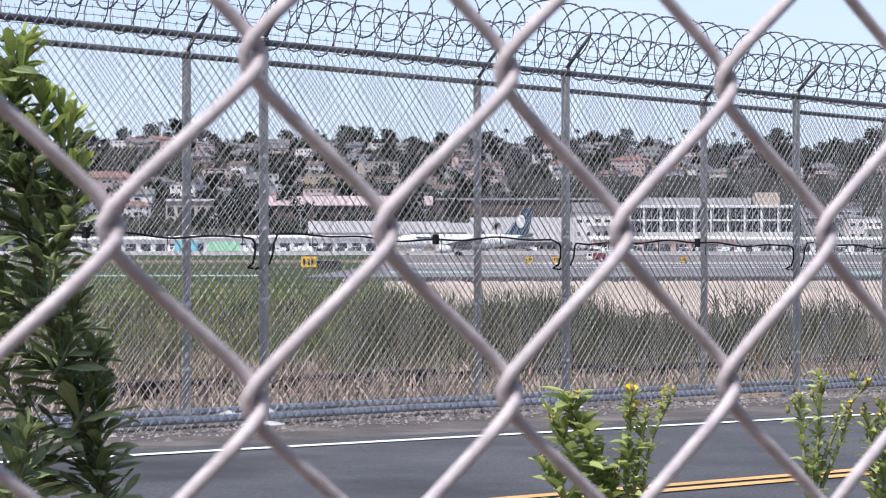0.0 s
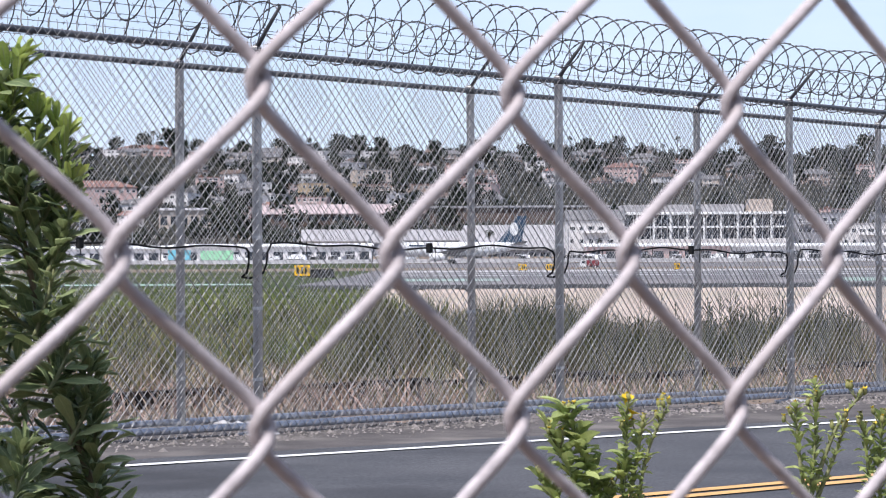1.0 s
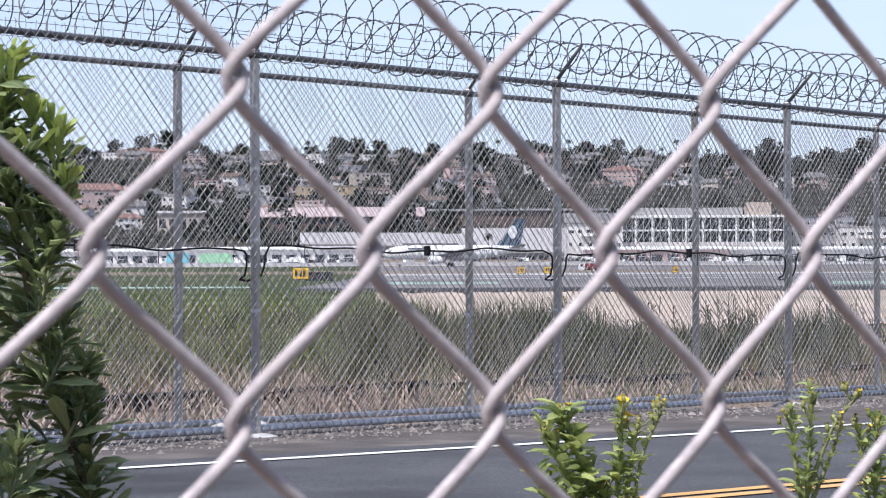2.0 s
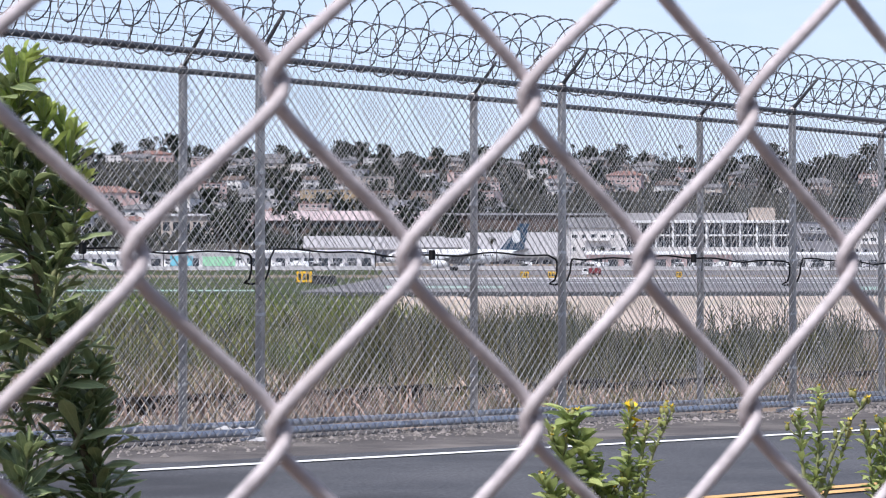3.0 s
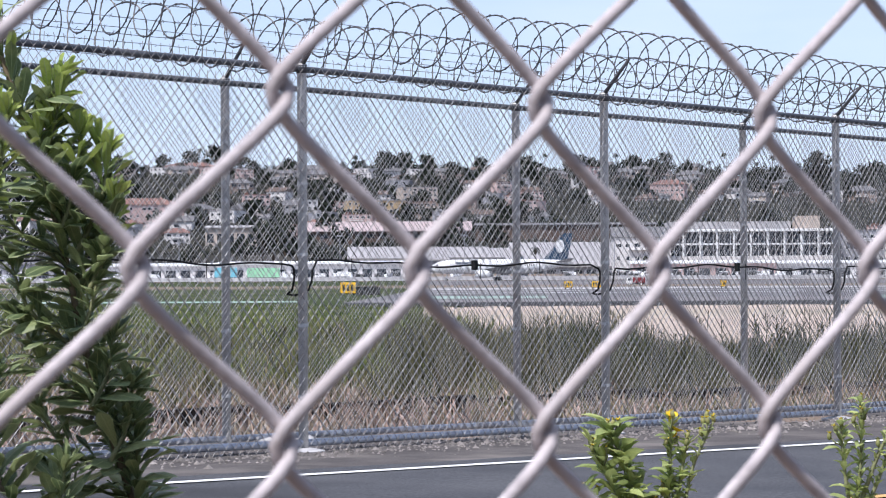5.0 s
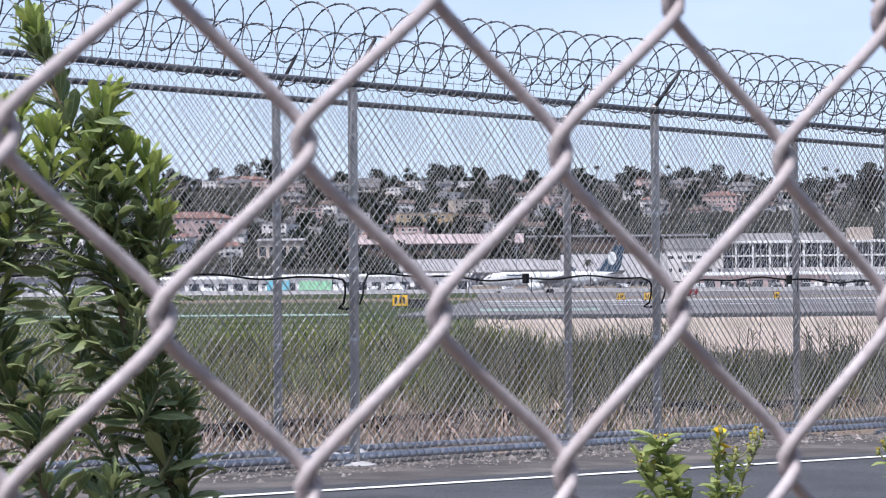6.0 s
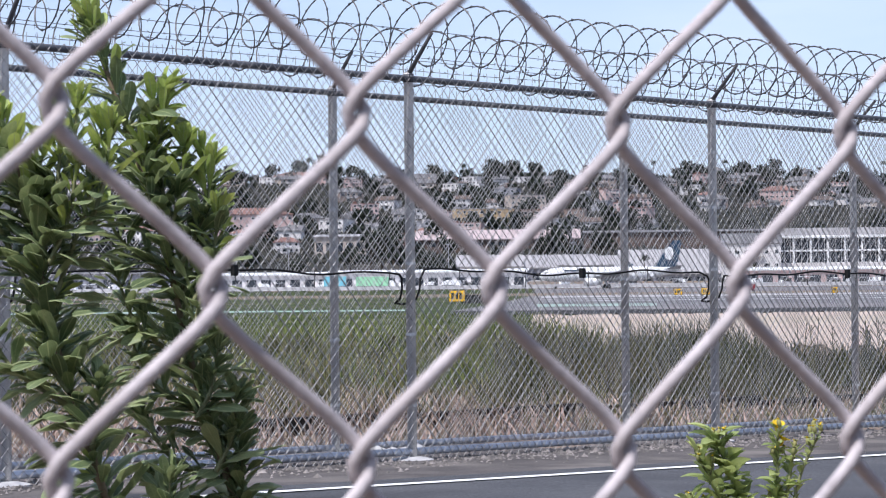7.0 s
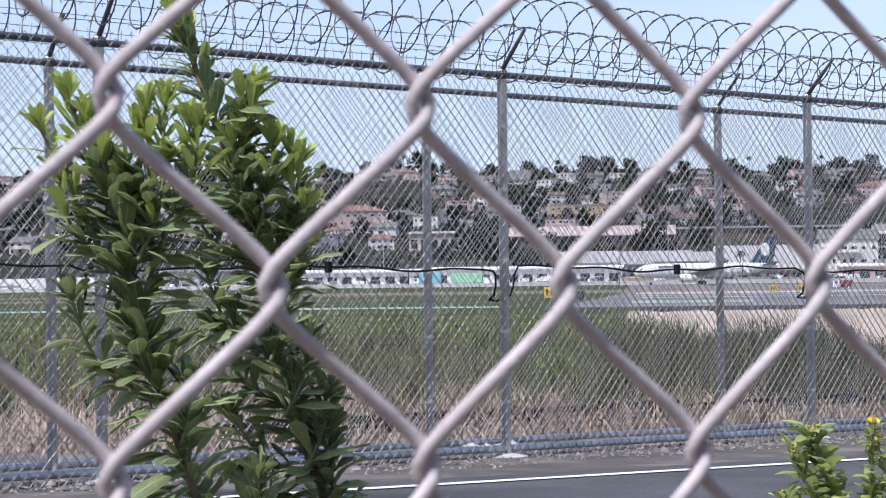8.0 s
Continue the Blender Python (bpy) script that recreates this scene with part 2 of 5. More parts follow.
M_stem = mat("pale_green_stem", (0.22, 0.23, 0.11), (0.16, 0.17, 0.08), rough=0.8, scale=40, bump=0.3, bump_scale=300)
M_stem_brown = mat("woody_brown_stem", (0.20, 0.15, 0.09), (0.13, 0.10, 0.06), rough=0.9, scale=40, bump=0.4, bump_scale=300)
M_weed_leaf = mat("hairy_weed_leaf", (0.42, 0.48, 0.19), (0.27, 0.34, 0.12), rough=0.7, scale=60, rand=0.3, translucent=0.42)
M_flower = mat("yellow_petals", (0.85, 0.62, 0.02), (0.75, 0.50, 0.02), rough=0.6, scale=80, translucent=0.3)
M_bud = mat("tan_flower_bud", (0.26, 0.24, 0.09), (0.17, 0.19, 0.06), rough=0.8, scale=80, rand=0.3)
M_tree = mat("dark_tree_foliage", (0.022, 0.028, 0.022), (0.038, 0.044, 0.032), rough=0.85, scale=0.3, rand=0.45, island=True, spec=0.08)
M_weed_dark = mat("dark_green_weeds", (0.06, 0.07, 0.036), (0.14, 0.128, 0.075), rough=0.9, scale=0.4, rand=0.6, island=True, translucent=0.2, spec=0.1)
M_bark = mat("tree_bark", (0.13, 0.10, 0.08), (0.09, 0.07, 0.055), rough=0.95, scale=2, spec=0.1)
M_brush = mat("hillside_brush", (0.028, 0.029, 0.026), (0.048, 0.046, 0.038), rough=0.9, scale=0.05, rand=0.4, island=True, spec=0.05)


# ---- ground ----
def ground_sheet():
    radii = [0.0, 2, 4, 6, 8, 10, 12, 14, 16, 19, 22, 26, 30, 36, 44, 55, 70, 90, 115, 150, 200, 270, 360, 470, 600, 700, 780, 860, 930, 980, 1030]
    radii += list(range(1080, 2200, 55)) + [2300, 2600, 3000, 3600, 4400]
    verts, faces, n = [(0, 0, ground_z(0, 0))], [], 160
    for r in radii[1:]:
        for i in range(n):
            th = 2 * math.pi * i / n
            x, y = r * math.cos(th), r * math.sin(th)
            verts.append((x, y, ground_z(x, y)))
    for i in range(n):
        faces.append((0, 1 + i, 1 + (i + 1) % n))
    for k in range(len(radii) - 2):
        a = 1 + k * n
        for i in range(n):
            j = (i + 1) % n
            faces.append((a + i, a + n + i, a + n + j, a + j))
    me = mesh("ground", verts, faces, M_field, smooth=True)
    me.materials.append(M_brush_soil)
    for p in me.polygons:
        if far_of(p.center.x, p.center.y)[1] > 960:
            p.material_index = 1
    return part("ground", me)


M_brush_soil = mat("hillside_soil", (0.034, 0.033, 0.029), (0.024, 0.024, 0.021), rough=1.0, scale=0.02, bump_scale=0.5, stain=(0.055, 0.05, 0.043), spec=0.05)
tagged(ground_sheet(), "dry field soil running out to a scrubby hillside", "ground", kind="structure")


def far_patch(name, a0, a1, s0, s1, lift, material, label, na=60, ns=4, jag=0.0, category="ground", fray=0.0):
    verts, faces = [], []
    for j in range(ns + 1):
        for i in range(na + 1):
            s = s0 + (s1 - s0) * j / ns
            left = a0 - fray * (s0 / s) ** 1.6
            a = left + (a1 - left) * i / na
            if jag and j in (0, ns):
                s *= 1 + jag * noise.noise((a * 0.13, j * 5.1, 0.7)) + 0.4 * jag * noise.noise((a * 0.7, j * 3.3, 0.2))
            x, y = far_xy(a, s)
            verts.append((x, y, ground_z(x, y) + lift))
    w = na + 1
    for j in range(ns):
        for i in range(na):
            faces.append((j * w + i, j * w + i + 1, (j + 1) * w + i + 1, (j + 1) * w + i))
    return tagged(part(name, mesh(name, verts, faces, material, smooth=True)), label, category, kind="structure")


M_lawn = mat("distant_green_turf", (0.035, 0.05, 0.018), (0.055, 0.065, 0.03), rough=1.0, scale=0.08, bump=0.5, bump_scale=3, stain=(0.085, 0.08, 0.045), spec=0.05)
far_patch("grass_infield", -340, -8, 60, 720, 0.02, M_lawn, "green turf infield beside the taxiway", ns=30, jag=0.12, na=90, category="grass")
far_patch("sand_area", -26, 280, 46, 107, 0.03, M_sand, "bare pale sandy ground behind the weeds", ns=10, jag=0.14, na=120)
far_patch("taxiway", -22, 330, 126, 700, 0.04, M_taxi, "grey asphalt taxiway across the airfield", ns=40, jag=0.0, category="taxiway", fray=40.0)
far_patch("taxiway_shoulder", -60, 330, 105, 126, 0.05, M_tarmac_dark, "dark asphalt edge of the taxiway", ns=2, category="taxiway")
far_patch("concrete_edge", -340, -78, 130, 139, 0.05, M_teal, "faded pale green strip through the turf", ns=2, category="taxiway")
far_patch("painted_island", -24, 28, 150, 178, 0.06, M_teal, "faded green painted taxiway island", ns=2, category="taxiway")
far_patch("painted_island", 172, 330, 135, 165, 0.06, M_teal, "faded green painted taxiway island", ns=2, category="taxiway")
far_patch("apron", -340, 330, 720, 1000, 0.10, M_concrete, "bright concrete apron before the terminal", ns=16, category="apron")
far_patch("runway", -22, 330, 330, 420, 0.07, M_concrete, "pale concrete runway strip", ns=4, category="runway")
for s0, s1 in ((215, 219), (262, 266), (470, 482), (560, 575)):
    far_patch("taxiway_line", -20, 330, s0, s1, 0.09, M_white_line, "long white painted airfield line", ns=1, category="line")

# ---- road, running slightly askew to the far fence ----
ROAD = radians(-5.2)
RO = Vector((10.6, 9.13))


def road_xy(u, w):
    return RO.x + u * math.cos(ROAD) - w * math.sin(ROAD), RO.y + u * math.sin(ROAD) + w * math.cos(ROAD)


def road_strip(name, w0, w1, lift, material, label, u0=-60.0, u1=90.0, nu=150, nw=2, wob=0.0, category="road"):
    verts, faces = [], []
    for j in range(nw + 1):
        for i in range(nu + 1):
            u = u0 + (u1 - u0) * i / nu
            w = w0 + (w1 - w0) * j / nw
            if wob and j in (0, nw):
                w += wob * noise.noise((u * 0.9, j * 3.0, 0.5)) + wob * 0.5 * noise.noise((u * 3.7, j * 3.0, 1.5))
            x, y = road_xy(u, w)
            verts.append((x, y, ground_z(x, y) + lift))
    n = nu + 1
    for j in range(nw):
        for i in range(nu):
            faces.append((j * n + i, j * n + i + 1, (j + 1) * n + i + 1, (j + 1) * n + i))
    return tagged(part(name, mesh(name, verts, faces, material, smooth=True)), label, category, kind="structure")


road_strip("shoulder", -0.05, 4.6, 0.012, M_shoulder, "gravelly dirt shoulder under the far fence", wob=0.25, nu=400, nw=3, category="shoulder")
road_strip("road", -6.3, 0.12, 0.02, M_asphalt, "dark grey two-lane asphalt road", wob=0.04, nu=400, nw=8)
road_strip("edge_line", -0.30, -0.20, 0.026, M_white_line, "solid white edge line on the road", nu=200, nw=1, category="road marking")
road_strip("centre_line", -3.35, -3.25, 0.026, M_yellow_line, "solid yellow centre line on the road", nu=200, nw=1, category="road marking")
road_strip("centre_line", -3.18, -3.08, 0.026, M_yellow_line, "solid yellow centre line on the road", nu=200, nw=1, category="road marking")


# gravel along the foot of the fence
def gravel():
    pieces = []
    for _ in range(5200):
        x = rng.uniform(5, 24)
        y = 10.42 + 0.22 * rng.gauss(0, 1) - 0.02 * (x - 12)
        r = rng.uniform(0.005, 0.014) * (2.3 if rng.random() < 0.08 else 1)
        z = ground_z(x, y) + 0.014
        v = [(x + r * rng.uniform(0.7, 1.3) * math.cos(t), y + r * rng.uniform(0.7, 1.3) * math.sin(t), z) for t in (0.3, 1.6, 2.8, 4.0, 5.2)]
        v.append((x, y, z + r * rng.uniform(0.6, 1.1)))
        pieces.append((v, [(i, (i + 1) % 5, 5) for i in range(5)]))
    v, f = joined(pieces)
    return part("gravel", mesh("gravel", v, f, M_stone))


tagged(gravel(), "loose grey gravel along the foot of the fence", "gravel", kind="stuff")


# ---- far fences ----
D_MESH, V_MESH = 0.072, 0.0787


def fabric(x0, x1, y, z_bot, z_top, grade):
    """Woven diamond mesh: each wire zigzags and hooks its neighbours."""
    n = int((x1 - x0) / (D_MESH / 2))
    zs = np.arange(0, int((z_top - z_bot) / (V_MESH / 2)) + 1) * (V_MESH / 2) + z_bot
    pieces_v, faces = [], []
    o = 0
    for k in range(n):
        sgn = 1 if k % 2 == 0 else -1
        cx = x0 + (k + 0.5) * D_MESH / 2
        side = sgn * np.where(np.arange(len(zs)) % 2 == 0, 1, -1)
        px = cx + side * (D_MESH / 4 + 0.001)
        dx = np.append(np.diff(px), 0)
        py = y - 0.0022 * np.sign(dx)
        pts = np.stack([px, py, zs + grade * (cx - 12)], 1)
        v, f = tube(pts, 0.0025, 5, caps=False)
        pieces_v.append(v)
        faces += [[i + o for i in q] for q in f]
        o += len(v)
    return np.concatenate(pieces_v), faces


def post_mesh(h):
    v, f = tube([(0, 0, -0.3), (0, 0, h - 0.012), (0, 0, h), (0, 0, h + 0.02), (0, 0, h + 0.035)], [0.031, 0.031, 0.036, 0.034, 0.012], 14)
    return mesh("post", v, f, M_pipe, smooth=True)


def barbed(x0, x1, p0, p1, k, grade, seed):
    """One strand with twisted barbs, sagging a little between arms."""
    r = random.Random(seed)
    pieces = []
    xs = np.linspace(x0, x1, 160)
    y, z = p0[0] + (p1[0] - p0[0]) * k, p0[1] + (p1[1] - p0[1]) * k
    pts = np.stack([xs, np.full_like(xs, y), z + grade * (xs - 12) + 0.006 * np.sin(xs * 2.06)], 1)
    pieces.append(tube(pts, 0.0026, 3, caps=False))
    x = x0
    while x < x1:
        x += 0.13 + r.uniform(-0.01, 0.01)
        zc = z + grade * (x - 12)
        for q in range(2):
            t = r.uniform(0, math.pi)
            dv = Vector((r.uniform(-0.4, 0.4), math.cos(t), math.sin(t))).normalized() * 0.017
            pieces.append(tube([(x - dv.x, y - dv.y, zc - dv.z), (x, y, zc), (x + dv.x, y + dv.y, zc + dv.z)], [0.0008, 0.0018, 0.0008], 3, ref=(0.3, 0.2, 0.9), caps=False))
    return joined(pieces)


def razor_coil(x0, x1, yc, zc, radius, pitch, grade, seed):
    """Concertina coil: leaning loops, uneven, with flat blades along the strip."""
    r = random.Random(seed)
    loops = int((x1 - x0) / pitch)
    per = 26
    n = loops * per
    pts = []
    jit = [(r.uniform(-0.02, 0.02), r.uniform(0.93, 1.07), r.uniform(-0.02, 0.02), r.uniform(-0.015, 0.015)) for _ in range(loops + 2)]
    for i in range(n):
        u = i / per
        k, fr = int(u), u - int(u)
        j = [jit[k][q] * (1 - fr) + jit[k + 1][q] * fr for q in range(4)]
        t = 2 * math.pi * u
        lean = 0.03 * math.sin(t)
        x = x0 + u * pitch + j[0] + lean
        rr = radius * j[1]
        pts.append((x, yc + j[2] + rr * math.cos(t), zc + j[3] + rr * math.sin(t) + grade * (x - 12)))
    p = np.array(pts)
    root = thing("razor_wire_coil", "dull grey razor wire coil on the fence arms", "razor wire", "razor wire coils")
    for k in range(loops):
        i0, i1 = k * per, min((k + 1) * per + 1, n)
        v, f = tube(p[i0:i1], 0.0052, 4, ref=(1, 0, 0), caps=False)
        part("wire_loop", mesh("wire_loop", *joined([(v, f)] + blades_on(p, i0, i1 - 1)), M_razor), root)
    return root


def blades_on(p, i0, i1):
    """Flat pointed blades along a stretch of the coil."""
    pieces = []
    for i in range(max(1, i0), min(i1, len(p) - 1), 2):
        t = p[i + 1] - p[i - 1]
        t /= np.linalg.norm(t) + 1e-9
        b = np.cross(t, (1, 0, 0))
        b /= np.linalg.norm(b) + 1e-9
        c = p[i]
        w, h = 0.018, 0.011
        v = [c - t * w, c + b * h, c + t * w, c - b * h, c + np.array((0.002, 0, 0)), c - np.array((0.002, 0, 0))]
        pieces.append((v, [(0, 1, 4), (1, 2, 4), (2, 3, 4), (3, 0, 4), (1, 0, 5), (2, 1, 5), (3, 2, 5), (0, 3, 5)]))
    return pieces


def far_fence(label, x_post, y, z_top, ks, x0, x1, seed, group):
    top_g, base_g = -0.0055, -0.0135
    fence = thing("chain_link_fence", label, "fence", group)
    for k in ks:
        x = x_post + 3.048 * k
        h = z_top + top_g * (x - 12)
        zb = ground_z(x, y)
        ob = part("post", post_mesh(h - zb), fence, m=pose(x, y, zb))
        foot, ff = tube([(0, 0, -0.1), (0, 0, 0.012), (0, 0, 0.03)], [0.15, 0.14, 0.05], 12)
        part("concrete_footing", mesh("concrete_footing", foot, ff, M_concrete), ob, "pale concrete footing", m=pose(0, 0, 0.004))
        av, af = tube([(0, 0, 0.01), (-0.02, -0.07, 0.065), (-0.09, -0.31, 0.245)], [0.017, 0.016, 0.012], 6, ref=(1, 0, 0.2))
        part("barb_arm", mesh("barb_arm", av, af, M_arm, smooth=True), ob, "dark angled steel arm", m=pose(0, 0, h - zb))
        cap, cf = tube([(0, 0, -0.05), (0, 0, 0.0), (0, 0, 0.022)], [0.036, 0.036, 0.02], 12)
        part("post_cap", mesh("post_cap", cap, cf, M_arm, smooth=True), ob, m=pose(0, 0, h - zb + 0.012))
        for zz in (0.35, 0.8, 1.25, 1.7, 2.1):
            bv, bf = tube([(0, 0, 0), (0, 0, 0.02)], 0.0345, 10)
            part("tie_band", mesh("tie_band", bv, bf, M_pipe), ob, m=pose(0, 0, zz))
    xs = np.linspace(x0, x1, 60)
    v, f = tube(np.stack([xs, np.full_like(xs, y), z_top - 0.012 + top_g * (xs - 12)], 1), 0.021, 10, ref=(0, 0, 1))
    part("top_rail", mesh("top_rail", v, f, M_rail, smooth=True), fence)
    zb = np.array([ground_z(x, y) for x in xs])
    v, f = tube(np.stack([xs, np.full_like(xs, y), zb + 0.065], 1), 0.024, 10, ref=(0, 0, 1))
    part("bottom_rail", mesh("bottom_rail", v, f, M_low_rail, smooth=True), fence)
    v, f = fabric(x0, x1, y - 0.028, ground_z(12, y) + 0.025, z_top + 0.03, (top_g + base_g) / 2)
    tagged(part("mesh_fabric", mesh("mesh_fabric", v, f, M_wire_far), fence, "woven galvanised diamond mesh"), kind="stuff")
    # twisted wire tails along the top edge
    pieces = []
    x = x0
    r = random.Random(seed)
    while x < x1:
        zt = z_top + 0.028 + top_g * (x - 12)
        pieces.append(tube([(x, y - 0.03, zt - 0.02), (x + 0.002, y - 0.03, zt + 0.012), (x + r.uniform(-0.008, 0.008), y - 0.03, zt + 0.034)], 0.0022, 3, caps=False))
        x += D_MESH
    v, f = joined(pieces)
    tagged(part("selvage", mesh("selvage", v, f, M_wire_far), fence), kind="stuff")
    for i, k in enumerate((0.32, 0.66, 0.99)):
        v, f = barbed(x0, x1, (y, z_top + 0.01), (y - 0.31, z_top + 0.25), k, top_g, seed + i)
        part("barbed_wire", mesh("barbed_wire", v, f, M_razor), fence)
    return fence


far_fence("tall galvanised chain link fence with dark barbed-wire arms beside the road", 10.129, 10.66, 2.468, range(-2, 5), 3.9, 22.5, 11, "airfield perimeter fences")
far_fence("second galvanised chain link fence behind the roadside one", 10.633, 11.96, 2.497, range(-2, 5), 4.4, 23.0, 31, "airfield perimeter fences")
razor_coil(3.9, 22.5, 10.40, 2.715, 0.195, 0.24, -0.0055, 5)
razor_coil(4.4, 23.0, 11.70, 2.745, 0.195, 0.23, -0.0055, 9)


# black cable tied along the mesh, with a drop loop at each tall post
def cable():
    pts = []
    for k in range(-2, 4):
        xa, xb = 10.129 + 3.048 * k, 10.129 + 3.048 * (k + 1)
        n = 40
        for i in range(n):
            t = i / n
            x = xa + 0.07 + (xb - xa - 0.23) * t
            z = 1.222 - 0.006 * (x - 12) + 0.014 * math.sin(x * 3.1 + 0.6) + 0.008 * math.sin(x * 9.3)
            pts.append((x, 10.605, z))
        zb = 1.21 - 0.006 * (xb - 12)
        pts += [(xb - 0.150, 10.602, zb - 0.006), (xb - 0.132, 10.60, zb - 0.03), (xb - 0.128, 10.605, zb - 0.10), (xb - 0.122, 10.63, zb - 0.16), (xb - 0.10, 10.70, zb - 0.185), (xb - 0.02, 10.715, zb - 0.195),
                (xb + 0.010, 10.70, zb - 0.185), (xb + 0.022, 10.63, zb - 0.16), (xb + 0.026, 10.605, zb - 0.10), (xb + 0.030, 10.60, zb - 0.03), (xb + 0.05, 10.602, zb - 0.006)]
    v, f = tube(pts, 0.0072, 6, ref=(0.3, 0.8, 0.5))
    root = thing("fence_cable", "black sensor cable tied along the fence mesh", "cable")
    part("cable", mesh("cable", v, f, M_cable, smooth=True), root)
    for x in np.arange(4.3, 19, 0.62):
        if min(abs(x - (10.129 + 3.048 * k)) for k in range(-2, 5)) < 0.2:
            continue
        z = 1.222 - 0.006 * (x - 12) + 0.014 * math.sin(x * 3.1 + 0.6) + 0.008 * math.sin(x * 9.3)
        tv, tf = tube([(0, 0, 0.02), (0, -0.006, 0), (0, 0, -0.05 - 0.05 * rng.random())], 0.0035, 4, ref=(1, 0, 0))
        part("cable_tie", mesh("cable_tie", tv, tf, M_cable), root, m=pose(x, 10.595, z))
    for k in range(-2, 4):
        x = 10.129 + 3.048 * (k + 0.51)
        z = 1.222 - 0.006 * (x - 12) + 0.014 * math.sin(x * 3.1 + 0.6) + 0.008 * math.sin(x * 9.3)
        part("sensor_box", bevel_box("sensor_box", -0.019, 0.019, -0.018, 0.016, -0.034, 0.034, M_cable, 0.006), root, "small black sensor box", m=pose(x, 10.595, z))
    return root


cable()


# ---- near fence, a hand's breadth from the viewer ----
def near_fence():
    fence = thing("near_chain_link_fence", "aged pale grey chain link mesh close in front", "fence")
    loc = Matrix.Translation((0.2892, 0.3974, 1.1063)) @ Matrix.Rotation(-0.2215, 4, "Z") @ Matrix.Rotation(-0.011, 4, "X")
    fence.matrix_basis = loc
    d, v = 0.072, 0.0787
    z = np.linspace(-12 * v, 10 * v, 22 * 22 + 1)
    made = []
    for sgn in (1, -1):
        ph = 2 * np.pi * z / v
        tri = np.arcsin(0.94 * np.cos(ph)) / np.arcsin(0.94)
        x = sgn * tri * (d / 4 + 0.0021)
        y = 0.0021 * np.tanh(3.2 * np.sin(ph) * sgn)
        vv, ff = tube(np.stack([x, y, z], 1), 0.00165, 12)
        made.append(mesh("wire", vv, ff, M_wire_near, smooth=True))
    for k in range(-44, 70):
        part("wire", made[k % 2], fence, m=pose((k + 0.5) * d / 2, 0, 0))
    return fence


near_fence()

# plain unseen wall added behind the viewer, cuts skylight on near fence and shrubs
wb = part("wall_behind", bevel_box("wall_behind", -14, 14, -0.12, 0.12, -0.3, 2.0, M_sky_block_wall, 0.02), m=Matrix.Translation((-0.42, -1.85, ground_z(-0.4, -1.85))) @ Matrix.Rotation(-0.2215, 4, "Z"))
tagged(wb, "plain grey wall added out of view to cut skylight", "wall", kind="structure")

# low dark edging behind the fences
eb = thing("edging_board", "weathered dark timber edging in the dry grass", "edging")
for i in range(6):
    x0 = 10.5 + i * 2.6
    bx = bevel_box("board", 0, 2.56, -0.03, 0.03, 0, 0.15 + 0.02 * rng.random(), M_stem_dark, 0.008)
    part("board", bx, eb, m=pose(x0, 14.2 + 0.03 * rng.random(), ground_z(x0 + 1.3, 14.2) - 0.01, rz=rng.uniform(-0.6, 0.6)))


def rubble(x, y, seed):
    """A few pale broken concrete chunks lying by a post."""
    r = random.Random(seed)
    root = thing("concrete_rubble", "pale broken concrete chunks lying by a post", "rubble", m=pose(x, y, ground_z(x, y)))
    for i in range(7):
        bm = bmesh.new()
        bmesh.ops.create_icosphere(bm, subdivisions=1, radius=r.uniform(0.04, 0.09))
        for q in bm.verts:
            q.co = Vector((q.co.x * r.uniform(0.8, 1.3), q.co.y * r.uniform(0.8, 1.3), q.co.z * r.uniform(0.5, 0.8)))
        part("chunk", bm, root, m=pose(r.uniform(-0.2, 0.2), r.uniform(-0.12, 0.12), 0.03, 0, 0, r.uniform(0, 360)), material=M_concrete)
    return root


rubble(11.0, 11.75, 61)


# ---- field grass and weeds behind the fences ----
def blades(count, pick, h0, h1, w0, lean, seed):
    """Many bent blades in one mesh: each a tapering strip of a quad and a tip."""
    g = np.random.default_rng(seed)
    verts = np.zeros((count, 5, 3))
    for i in range(count):
        a, s = pick(g)
        x, y = far_xy(a, s)
        z = ground_z(x, y) - 0.01
        h = g.uniform(h0, h1) * (0.75 + 0.5 * noise.noise((x * 0.35, y * 0.35, 2.0)) + 0.25)
        w = w0 * (0.6 + 0.8 * g.random()) * (1 + s / 45)
        th = g.uniform(0, 2 * math.pi)
        dx, dy = math.cos(th), math.sin(th)
        k = lean * g.random() * h
        # broad side roughly across the view
        ux, uy = math.sin(HEAD + g.normal(0, 0.5)), -math.cos(HEAD + g.normal(0, 0.5))
        b = np.array((x, y, z))
        verts[i, 0] = b + (-ux * w, -uy * w, 0)
        verts[i, 1] = b + (ux * w, uy * w, 0)
        m = b + (dx * k * 0.35, dy * k * 0.35, h * 0.55)
        verts[i, 2] = m + (ux * w * 0.7, uy * w * 0.7, 0)
        verts[i, 3] = m + (-ux * w * 0.7, -uy * w * 0.7, 0)
        verts[i, 4] = b + (dx * k, dy * k, h)
    faces = []
    for i in range(count):
        o = i * 5
        faces.append((o, o + 1, o + 2, o + 3))
        faces.append((o + 3, o + 2, o + 4))
    return verts.reshape(-1, 3), faces


def stuff(name, vf, material, label, category):
    return tagged(part(name, mesh(name, vf[0], vf[1], material)), label, category, kind="stuff")


def pick_in(a0, a1, s0, s1, y_min=12.4, power=1.0, soft=0.0):
    """Places between two bearings and two distances; soft: how far the edge frays, in the bearing's unit."""
    def pick(g):
        while True:
            a, s = g.uniform(a0, a1), s0 + (s1 - s0) * g.random() ** power
            if soft:
                a += g.normal(0, soft)
            if far_xy(a, s)[1] > y_min:
                return a, s
    return pick


